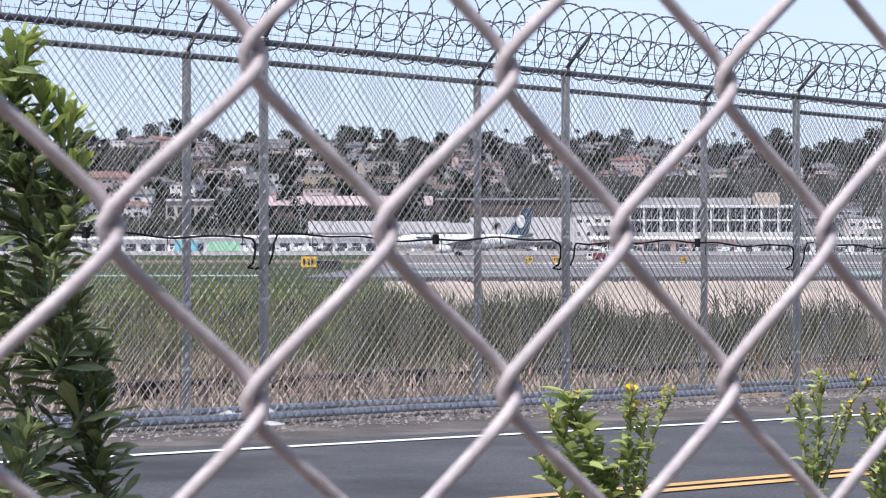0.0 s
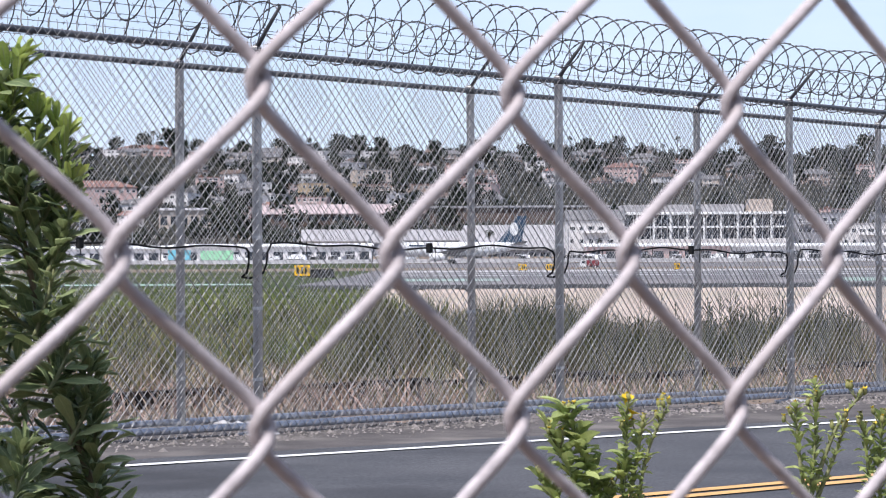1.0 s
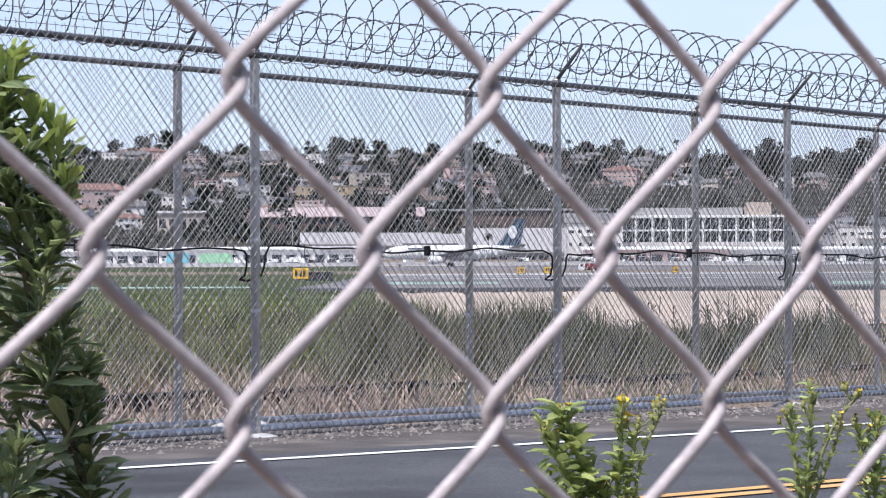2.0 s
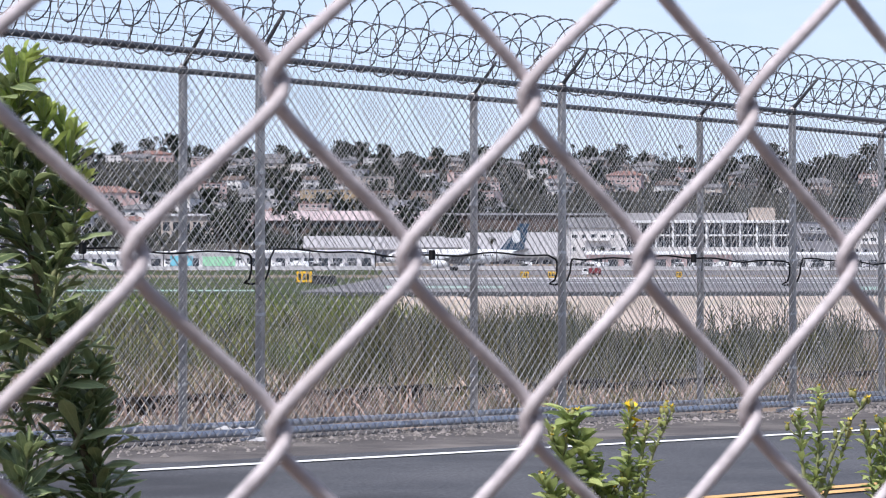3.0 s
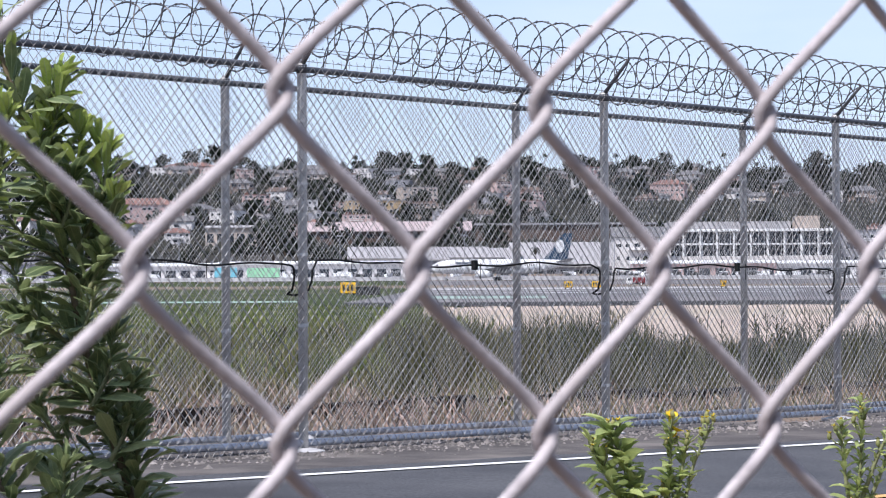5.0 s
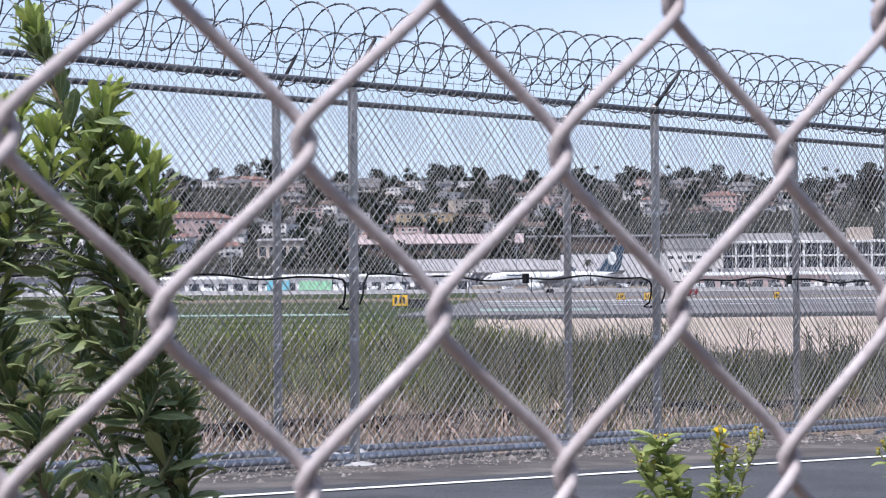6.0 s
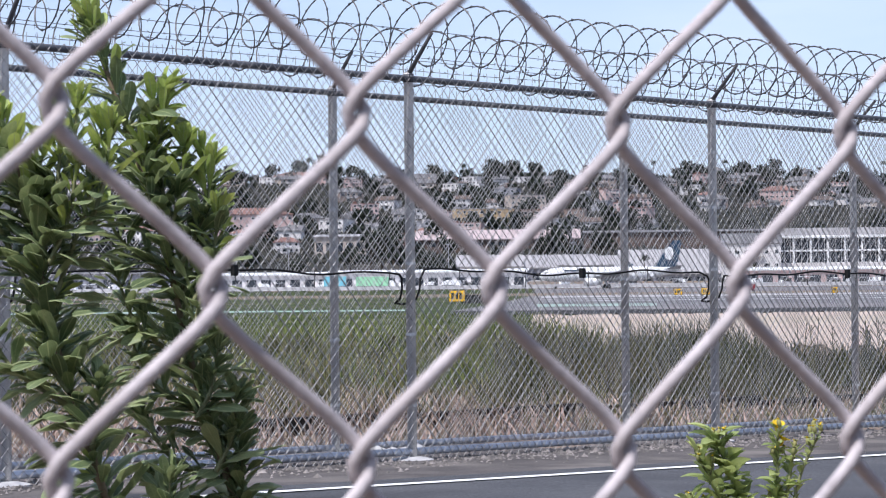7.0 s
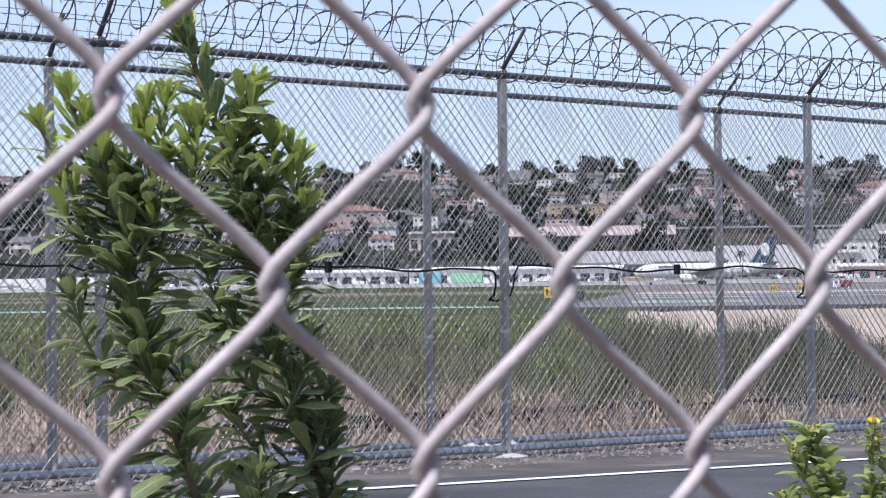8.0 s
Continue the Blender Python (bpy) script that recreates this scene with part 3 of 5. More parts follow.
def pick_clumps(n, a0, a1, s0, s1, spread, seed):
    """Places gathered in clumps."""
    g0 = np.random.default_rng(seed)
    cs = [(g0.uniform(a0, a1), g0.uniform(s0, s1)) for _ in range(n)]

    def pick(g):
        while True:
            a, s = cs[int(g.integers(n))]
            a, s = a + g.normal(0, spread * 1000 / s), s + g.normal(0, spread)
            if far_xy(a, s)[1] > 14.4:
                return a, s
    return pick


stuff("dry_grass", blades(15000, pick_in(-330, 240, 15.5, 34, power=1.3), 0.06, 0.24, 0.0062, 1.3, 3), M_straw, "matted dry straw grass at the field's edge", "grass")
stuff("dry_grass", blades(6000, pick_in(-330, 240, 19, 40), 0.12, 0.32, 0.003, 0.8, 4), M_straw, "pale dry grass stalks standing in the field", "grass")
stuff("field_grass", blades(15000, pick_in(-340, -12, 25, 62, power=1.2, soft=14), 0.16, 0.46, 0.0068, 0.6, 5), M_grass, "green field grass behind the fences", "grass")
stuff("field_grass", blades(9000, pick_in(-340, -22, 58, 116, soft=6), 0.06, 0.17, 0.0075, 0.6, 15), M_grass, "short green grass farther out in the field", "grass")
stuff("field_weeds", blades(5600, pick_clumps(75, -30, 235, 22, 34, 0.12, 16), 0.32, 0.72, 0.0052, 0.4, 16), M_weed_dark, "dark green weed clumps in front of the sandy ground", "weeds")
stuff("field_weeds", blades(3600, pick_clumps(60, -40, 75, 22, 33, 0.11, 23), 0.45, 0.88, 0.005, 0.4, 23), M_weed_dark, "tall dark green weeds where the turf gives way to sand", "weeds")
stuff("field_weeds", blades(7000, pick_clumps(150, -330, -25, 25, 46, 0.14, 17), 0.2, 0.52, 0.0055, 0.5, 17), M_weed_dark, "dark green weed clumps in the field grass", "weeds")
stuff("field_weeds", blades(5000, pick_clumps(170, -330, 235, 19, 29, 0.07, 18), 0.16, 0.42, 0.0042, 0.5, 18), M_weed_dark, "dark weed tufts among the dry grass near the fences", "weeds")
stuff("field_weeds", blades(5000, pick_clumps(170, -330, 235, 19, 32, 0.08, 19), 0.16, 0.45, 0.004, 0.5, 19), M_weed, "brown weed tufts among the dry grass near the fences", "weeds")
stuff("field_grass", blades(3500, pick_in(-60, 10, 24, 40, soft=14), 0.2, 0.5, 0.004, 0.5, 6), M_grass, "green field grass behind the fences", "grass")
stuff("field_weeds", blades(6000, pick_in(-30, 240, 19, 34), 0.06, 0.24, 0.005, 0.8, 7), M_weed, "brownish weeds in front of the sandy ground", "weeds")
stuff("field_weeds", blades(6000, pick_in(-340, -20, 24, 40), 0.1, 0.36, 0.004, 0.7, 8), M_weed, "brownish weeds in front of the sandy ground", "weeds")


def stalks(count, pick, h0, h1, seed):
    """Upright seed stalks with a few short side twigs."""
    r = random.Random(seed)
    g = np.random.default_rng(seed)
    pieces = []
    for _ in range(count):
        a, s = pick(g)
        x, y = far_xy(a, s)
        z, h = ground_z(x, y), r.uniform(h0, h1)
        lx, ly = r.gauss(0, 0.05), r.gauss(0, 0.05)
        wd = 0.004 * (0.6 + s / 50)
        pieces.append(tube([(x, y, z), (x + lx * h * 0.5, y + ly * h * 0.5, z + h * 0.55), (x + lx * h, y + ly * h, z + h)], [wd, wd * 0.9, wd * 1.4], 3, caps=False))
        for q in range(r.randint(5, 11)):
            k = r.uniform(0.35, 0.98)
            th, ln = r.uniform(0, 6.28), r.uniform(0.04, 0.13) * (1.1 - 0.6 * k)
            c = (x + lx * h * k, y + ly * h * k, z + h * k)
            pieces.append(tube([c, (c[0] + ln * math.cos(th), c[1] + ln * math.sin(th), c[2] + ln * 1.2)], [wd * 0.8, wd * 1.3], 3, ref=(0.3, 0.8, 0.1), caps=False))
    return joined(pieces)


stuff("seed_stalks", stalks(150, pick_clumps(60, -30, 240, 22, 36, 0.2, 21), 0.45, 0.92, 21), M_weed_dark, "tall brown seed stalks of dry weeds", "weeds")
stuff("seed_stalks", stalks(120, pick_in(-300, -20, 26, 45), 0.3, 0.6, 22), M_weed, "tall brown seed stalks of dry weeds", "weeds")


# ---- leafy shrubs and flowering weeds on the near verge ----
def leaf_mesh(name, material, width, fold, curl, teeth=0.0):
    rows = [(0.0, 0.16), (0.16, 0.38), (0.34, 0.76), (0.54, 1.0), (0.74, 0.93), (0.89, 0.60), (0.97, 0.26), (1.0, 0.03)]
    verts, faces = [], []
    for t, w in rows:
        hw = w * width / 2
        z = -curl * t * t
        if teeth:
            hw *= 1 + teeth * math.sin(t * 37)
        wv = 0.035 * math.sin(t * 11 + width * 40)
        verts += [(-hw, t, z + fold * hw + wv), (0, t, z), (hw, t, z + fold * hw - wv)]
    for i in range(len(rows) - 1):
        o = i * 3
        faces += [(o, o + 1, o + 4, o + 3), (o + 1, o + 2, o + 5, o + 4)]
    return mesh(name, verts, faces, material, smooth=True)


def broad_leaf(name, material, width, roll, curl, cup):
    """An obovate leaf with a pale midrib and a pale rolled margin; its second material is theirs."""
    rows = [(0.0, 0.15), (0.22, 0.42), (0.47, 0.80), (0.72, 1.0), (0.90, 0.76), (1.0, 0.20)]
    cols = (-1.0, -0.91, -0.07, 0.07, 0.91, 1.0)
    verts, faces = [], []
    for t, w in rows:
        hw = w * width / 2
        for c in cols:
            verts.append((c * hw, t, -curl * t * t + cup * abs(c) * hw - roll * c ** 4 * hw + 0.03 * c * math.sin(t * 9 + width * 50)))
    for i in range(len(rows) - 1):
        for j in range(5):
            o = i * 6 + j
            faces.append((o, o + 1, o + 7, o + 6))
    me = mesh(name, verts, faces, material, smooth=True)
    me.materials.append(M_leaf_edge)
    for q in me.polygons:
        q.material_index = 1 if q.index % 5 in (0, 2, 4) else 0
    return me


LEAVES = [broad_leaf("leaf", M_leaf, 0.33, 0.4, 0.16, 0.40), broad_leaf("leaf", M_leaf, 0.40, 0.5, 0.34, 0.30), broad_leaf("leaf", M_leaf, 0.30, 0.25, 0.02, 0.65), broad_leaf("leaf", M_leaf, 0.37, 0.6, 0.5, 0.45)]
YOUNG = [broad_leaf("leaf", M_leaf_young, 0.28, 0.2, 0.05, 0.7), broad_leaf("leaf", M_leaf_young, 0.25, 0.1, -0.10, 0.8), broad_leaf("leaf", M_leaf_young, 0.29, 0.3, 0.2, 0.5)]
WEED_LEAVES = [leaf_mesh("leaf", M_weed_leaf, 0.28, 0.7, 0.35, 0.45), leaf_mesh("leaf", M_weed_leaf, 0.34, 0.6, 0.65, 0.5), leaf_mesh("leaf", M_weed_leaf, 0.24, 0.9, 0.1, 0.35)]


def leaf_pose(p, direction, length, roll):
    y = Vector(direction).normalized()
    up = Vector((0, 0, 1))
    z = (up - y * up.dot(y))
    if z.length < 0.05:
        z = Vector((1, 0, 0)) - y * y.x
    z.normalize()
    x = y.cross(z)
    m = Matrix((x, y, z)).transposed().to_4x4()
    return Matrix.Translation(p) @ m @ Matrix.Rotation(roll, 4, "Y") @ Matrix.Scale(length, 4)


def smooth_line(pts, n):
    """n points on a smooth line through a few given ones."""
    p = [Vector(q) for q in pts]
    p = [p[0] * 2 - p[1]] + p + [p[-1] * 2 - p[-2]]
    out = []
    for i in range(n):
        u = (len(p) - 3) * i / (n - 1)
        k = min(int(u), len(p) - 4)
        t = u - k
        a, b, c, d = p[k:k + 4]
        out.append(0.5 * ((2 * b) + (c - a) * t + (2 * a - 5 * b + 4 * c - d) * t * t + (3 * b - a - 3 * c + d) * t ** 3))
    return out


def shoot(parent, hold, pts, r0, leaves, size, z_from, young_from, meshes, young, r, stem_mat=None, open_angle=0.88):
    line = smooth_line(pts, 24)
    v, f = tube([tuple(q) for q in line], list(np.linspace(r0, r0 * 0.45, 24)), 7, ref=(0.9, 0.1, 0.1))
    st = part("stem", mesh("stem", v, f, stem_mat or M_stem, smooth=True), parent)
    lo = next((i for i, q in enumerate(line) if q.z > z_from), 0) / 23
    for i in range(leaves):
        t = lo + (1 - lo) * (i + r.random() * 0.8) / leaves
        u = t * 22.99
        k = int(u)
        p = line[k].lerp(line[k + 1], u - k)
        axis = (line[k + 1] - line[k]).normalized()
        th = i * 2.39996 + r.uniform(-0.35, 0.35)
        side = Vector((math.cos(th), math.sin(th), 0))
        side = (side - axis * side.dot(axis)).normalized()
        rel = (t - lo) / max(1e-6, 1 - lo)
        spread = open_angle * (1.15 - 0.75 * rel ** 3) + r.uniform(-0.25, 0.3)
        d = axis * math.cos(spread) + side * math.sin(spread)
        ln = size * r.uniform(0.65, 1.15) * (1.08 - 0.5 * rel ** 2.5)
        isy = r.random() < sm(young_from - 0.25, young_from + 0.15, rel) * 0.9
        hold.append((r.choice(young if isy else meshes), leaf_pose(p + side * r0 * 0.5, d, ln, r.uniform(-0.5, 0.5))))
        if i % 3 == 0:
            # a small leaf pair in the axil
            for sgn in (-0.5, 0.5):
                d2 = axis * 0.8 + Vector((math.cos(th + sgn), math.sin(th + sgn), 0)) * r.uniform(0.3, 0.8)
                hold.append((r.choice(young if r.random() < 0.2 else meshes), leaf_pose(p + side * r0 * 0.5, d2, ln * r.uniform(0.35, 0.6), r.uniform(-0.6, 0.6))))
    # tuft at the tip
    tip, axis = line[-1], (line[-1] - line[-2]).normalized()
    for i in range(14):
        th = i * 2.4 + r.uniform(-0.3, 0.3)
        d = axis + Vector((math.cos(th), math.sin(th), 0)) * (0.12 + 0.06 * i) + Vector((0, 0, 0.15))
        hold.append((r.choice(young), leaf_pose(tip - axis * 0.004, d, size * r.uniform(0.5, 0.75), r.uniform(-0.4, 0.4))))
    return st


def hang_leaves(root, hold):
    """The leaves towards the road's near side as parts, the rest joined by material."""
    hold.sort(key=lambda q: q[1].translation.x * 0.67 + q[1].translation.y * 0.74)
    for me, m in hold[:300]:
        part("leaf", me, root, m=m)
    for mt, nm in ((M_leaf, "inner_foliage"), (M_leaf_young, "young_foliage")):
        pieces, slots = [], []
        for me, m in hold[300:]:
            if me.materials[0] == mt:
                pieces.append(([tuple(m @ v.co) for v in me.vertices], [tuple(p.vertices) for p in me.polygons]))
                slots += [p.material_index for p in me.polygons]
        if pieces:
            v, f = joined(pieces)
            me = mesh(nm, v, f, M_leaf_far if mt == M_leaf else mt, smooth=True)
            me.materials.append(M_leaf_edge)
            me.polygons.foreach_set("material_index", slots)
            tagged(part(nm, me, root), kind="stuff")


def shrub(label, base, mains, sides, seed, size, density):
    r = random.Random(seed)
    root = thing("leafy_shrub", label, "shrub", "verge shrubs", m=Matrix.Translation(base))
    b, hold = Vector(base), []
    for pts, n in mains:
        shoot(root, hold, [Vector(q) - b for q in pts], 0.006, int(n * density), size, 0.62 - b.z, 0.93, LEAVES, YOUNG if pts[-1][2] > 1.15 else LEAVES, r, M_stem_brown if n > 120 else None)
    for pts, n in sides:
        shoot(root, hold, [Vector(q) - b for q in pts], 0.0032, int(n * density), size * 0.85, -1.0, 0.55, LEAVES, YOUNG if pts[-1][2] > 1.15 else LEAVES, r, open_angle=0.76)
    hang_leaves(root, hold)
    return root


shrub("tall leafy green shrub with bright young tips on the verge", (1.61, 2.02, 0.12),
      [([(1.66, 2.00, 0.10), (1.575, 2.062, 0.70), (1.523, 2.092, 0.90), (1.487, 2.125, 1.055), (1.468, 2.139, 1.18), (1.452, 2.152, 1.265)], 165)],
      [([(1.487, 2.125, 1.06), (1.44, 2.17, 1.19), (1.400, 2.197, 1.290)], 24),
       ([(1.47, 2.139, 1.17), (1.44, 2.165, 1.26), (1.424, 2.175, 1.322)], 20),
       ([(1.475, 2.132, 1.14), (1.49, 2.12, 1.24), (1.488, 2.12, 1.308)], 20),
       ([(1.487, 2.125, 1.10), (1.515, 2.10, 1.21), (1.525, 2.087, 1.290)], 22),
       ([(1.46, 2.145, 1.20), (1.452, 2.150, 1.25), (1.440, 2.160, 1.30)], 14),
       ([(1.475, 2.135, 1.18), (1.50, 2.11, 1.26), (1.505, 2.105, 1.312)], 16),
       ([(1.48, 2.13, 1.12), (1.43, 2.17, 1.17), (1.415, 2.185, 1.235)], 18),
       ([(1.53, 2.09, 0.76), (1.57, 2.05, 0.84), (1.58, 2.04, 0.90)], 26),
       ([(1.50, 2.11, 0.98), (1.45, 2.16, 1.03), (1.425, 2.175, 1.10)], 20),
       ([(1.511, 2.095, 1.178), (1.524, 2.080, 1.234), (1.528, 2.075, 1.284)], 22),
       ([(1.475, 2.118, 1.140), (1.490, 2.102, 1.190), (1.496, 2.094, 1.246)], 22),
       ([(1.482, 2.138, 1.172), (1.477, 2.142, 1.229), (1.485, 2.132, 1.285)], 20),
       ([(1.493, 2.108, 0.999), (1.477, 2.122, 1.030), (1.471, 2.126, 1.067)], 16),
       ([(1.506, 2.084, 0.937), (1.513, 2.077, 0.968), (1.511, 2.078, 1.005)], 16)],
      41, 0.061, 1.1)
shrub("tall leafy green shrub with bright young tips on the verge", (1.92, 2.02, 0.12),
      [([(1.92, 2.02, 0.10), (1.80, 2.12, 0.70), (1.758, 2.158, 0.88), (1.724, 2.182, 1.015), (1.694, 2.205, 1.184), (1.648, 2.242, 1.366), (1.630, 2.257, 1.430)], 190)],
      [([(1.70, 2.20, 1.15), (1.695, 2.20, 1.23), (1.687, 2.208, 1.292)], 22),
       ([(1.71, 2.19, 1.10), (1.735, 2.17, 1.19), (1.731, 2.171, 1.268)], 22),
       ([(1.66, 2.232, 1.30), (1.685, 2.21, 1.32), (1.700, 2.196, 1.348)], 14),
       ([(1.77, 2.15, 0.80), (1.765, 2.14, 0.88), (1.760, 2.14, 0.94)], 24),
       ([(1.72, 2.185, 1.02), (1.675, 2.225, 1.07), (1.655, 2.24, 1.13)], 22),
       ([(1.735, 2.175, 0.96), (1.69, 2.215, 1.00), (1.668, 2.235, 1.06)], 24),
       ([(1.75, 2.16, 0.88), (1.705, 2.20, 0.91), (1.680, 2.225, 0.96)], 26),
       ([(1.76, 2.15, 0.82), (1.72, 2.19, 0.84), (1.695, 2.21, 0.88)], 26),
       ([(1.70, 2.20, 1.13), (1.66, 2.235, 1.17), (1.640, 2.25, 1.22)], 22),
       ([(1.690, 2.185, 1.169), (1.700, 2.173, 1.226), (1.703, 2.168, 1.280)], 24),
       ([(1.702, 2.173, 1.142), (1.721, 2.153, 1.199), (1.727, 2.145, 1.256)], 24),
       ([(1.674, 2.213, 1.237), (1.687, 2.199, 1.281), (1.692, 2.192, 1.331)], 22),
       ([(1.706, 2.157, 1.095), (1.721, 2.140, 1.148), (1.726, 2.134, 1.199)], 24),
       ([(1.677, 2.184, 1.189), (1.667, 2.192, 1.229), (1.662, 2.196, 1.276)], 20),
       ([(1.696, 2.167, 1.023), (1.708, 2.155, 1.076), (1.717, 2.146, 1.132)], 18),
       ([(1.708, 2.157, 0.956), (1.722, 2.144, 0.995), (1.728, 2.138, 1.042)], 18),
       ([(1.726, 2.143, 0.895), (1.740, 2.130, 0.935), (1.743, 2.125, 0.982)], 18)],
      43, 0.061, 1.15)

def flower_head(parent, p, r, open_flower):
    """A bud of narrow scales, or an open head with a ring of petals."""
    bv, bf = tube([(0, 0, -0.006), (0, 0, -0.003), (0, 0, 0.002), (0, 0, 0.006)], [0.0014, 0.0036, 0.0040, 0.0026], 7)
    bud = part("flower_bud", mesh("flower_bud", bv, bf, M_bud if not open_flower else M_flower, smooth=True), parent, m=pose(p.x, p.y, p.z, r.uniform(-20, 20), r.uniform(-20, 20), 0))
    for i in range(13 if open_flower else 5):
        th = i * 2 * math.pi / (13 if open_flower else 5)
        ln = 0.014 if open_flower else 0.008
        up = 0.8 if open_flower else 1.3
        part("petal", PETAL if open_flower or r.random() < 0.35 else SCALE, bud, m=leaf_pose(Vector((0, 0, 0.003)), Vector((math.cos(th), math.sin(th), up)), ln, 0))


PETAL = leaf_mesh("petal", M_flower, 0.42, 0.2, 0.1)
SCALE = leaf_mesh("petal", M_bud, 0.5, 0.3, 0.0)


def weed(label, base, lines, seed, flower=None):
    r = random.Random(seed)
    root = thing("flowering_weed", label, "wildflower", "verge wildflowers", m=Matrix.Translation(base))
    b = Vector(base)
    for i, (pts, n, size) in enumerate(lines):
        q = [Vector(k) - b for k in pts]
        line = smooth_line(q, 20)
        v, f = tube([tuple(k) for k in line], list(np.linspace(0.0045, 0.002, 20)), 6, ref=(0.9, 0.1, 0.1))
        part("stem", mesh("stem", v, f, M_stem, smooth=True), root)
        lo = max(0, next((k for k, w in enumerate(line) if w.z + b.z > 0.55), 0)) / 19
        n = int(n * 1.6)
        for j in range(n):
            t = lo + (1 - lo) * (j + r.random()) / n
            u = min(t * 19, 18.99)
            p = line[int(u)].lerp(line[int(u) + 1], u - int(u))
            th = j * 2.4 + r.uniform(-0.4, 0.4)
            sp = r.uniform(0.35, 1.0)
            d = Vector((math.cos(th) * math.sin(sp), math.sin(th) * math.sin(sp), math.cos(sp)))
            part("leaf", r.choice(WEED_LEAVES), root, m=leaf_pose(p, d, size * 1.05 * r.uniform(0.5, 1.15) * (1.1 - 0.4 * t), r.uniform(-0.5, 0.5)))
        flower_head(root, line[-1] + Vector((0, 0, 0.004)), r, flower == i)
        if flower == i:
            flower_head(root, line[-2] + Vector((0.005, -0.004, -0.002)), r, True)
        for j in range(3):
            k = r.uniform(0.8, 0.97)
            p = line[int(k * 19)]
            tip = p + Vector((r.uniform(-0.02, 0.02), r.uniform(-0.02, 0.02), r.uniform(0.015, 0.035)))
            v, f = tube([tuple(p), tuple((p + tip) / 2 + Vector((0, 0, -0.003))), tuple(tip)], [0.0016, 0.0014, 0.0012], 5, ref=(0.9, 0.2, 0.1))
            part("stem", mesh("stem", v, f, M_stem, smooth=True), root)
            flower_head(root, tip, r, False)
    return root


weed("hairy green wildflower in bud on the verge", (3.03, 2.34, 0.10),
     [([(3.03, 2.34, 0.08), (3.01, 2.345, 0.5), (3.001, 2.354, 0.70), (2.982, 2.374, 0.797), (2.963, 2.394, 0.865)], 70, 0.057),
      ([(3.00, 2.35, 0.62), (2.975, 2.38, 0.74), (2.945, 2.412, 0.835)], 42, 0.059),
      ([(3.00, 2.35, 0.60), (2.96, 2.40, 0.70), (2.935, 2.425, 0.755)], 30, 0.057)], 51)
weed("hairy green wildflower with one yellow bloom on the verge", (3.035, 2.315, 0.10),
     [([(3.035, 2.315, 0.08), (3.03, 2.32, 0.5), (3.029, 2.322, 0.703), (3.032, 2.318, 0.787), (3.033, 2.317, 0.872)], 70, 0.036),
      ([(3.035, 2.315, 0.60), (3.045, 2.304, 0.71), (3.057, 2.291, 0.796), (3.08, 2.265, 0.872)], 42, 0.026),
      ([(3.03, 2.318, 0.66), (3.042, 2.308, 0.76), (3.052, 2.297, 0.845)], 36, 0.030),
      ([(3.03, 2.32, 0.6), (3.018, 2.335, 0.70), (3.008, 2.343, 0.735)], 24, 0.036)], 53, flower=0)
weed("spindly green wildflower with tan buds on the verge", (3.235, 2.095, 0.10),
     [([(3.235, 2.095, 0.08), (3.23, 2.10, 0.5), (3.234, 2.094, 0.70), (3.24, 2.086, 0.805), (3.24, 2.086, 0.905)], 52, 0.034),
      ([(3.236, 2.092, 0.72), (3.255, 2.07, 0.80), (3.268, 2.055, 0.842), (3.29, 2.03, 0.885)], 22, 0.022),
      ([(3.236, 2.092, 0.66), (3.223, 2.105, 0.78), (3.219, 2.11, 0.865)], 30, 0.030),
      ([(3.24, 2.09, 0.70), (3.262, 2.065, 0.78), (3.272, 2.05, 0.83)], 20, 0.026)], 57)
weed("bushy green wildflower in bud on the verge", (3.312, 2.007, 0.10),
     [([(3.312, 2.007, 0.08), (3.312, 2.007, 0.5), (3.312, 2.007, 0.702), (3.312, 2.007, 0.79), (3.317, 2.001, 0.85)], 60, 0.038),
      ([(3.312, 2.007, 0.65), (3.30, 2.02, 0.75), (3.295, 2.026, 0.83)], 34, 0.034),
      ([(3.312, 2.007, 0.65), (3.335, 1.98, 0.76), (3.345, 1.97, 0.86)], 34, 0.034)], 59)


# ---- trees ----
def crown_mesh(seed, h, w, n, lobes):
    """A crown of several uneven lobes of small leaf clumps with gaps between them."""
    r = random.Random(seed)
    cs = [(r.uniform(-0.32, 0.32) * w, r.uniform(-0.32, 0.32) * w, h * r.uniform(0.34, 0.86), w * r.uniform(0.18, 0.30)) for _ in range(lobes)]
    verts, faces = [], []
    for i in range(n):
        cx, cy, cz, cr = cs[i % lobes]
        d = Vector((r.gauss(0, 1), r.gauss(0, 1), r.gauss(0, 0.8))).normalized() * cr * r.uniform(0.3, 1.06)
        p = Vector((cx, cy, cz)) + d
        q = Euler((r.uniform(0, 6), r.uniform(0, 6), r.uniform(0, 6))).to_matrix()
        k = r.uniform(0.30, 0.75) * w / 12
        o = len(verts)
        for v in ((-k, -0.5 * k, 0), (0.2 * k, -k, 0.2 * k), (k, 0.1 * k, 0), (0.1 * k, 0.9 * k, -0.3 * k), (-0.6 * k, 0.6 * k, 0.3 * k)):
            verts.append(tuple(p + q @ Vector(v)))
        faces += [(o, o + 1, o + 2), (o, o + 2, o + 3), (o, o + 3, o + 4)]
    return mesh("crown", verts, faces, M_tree)


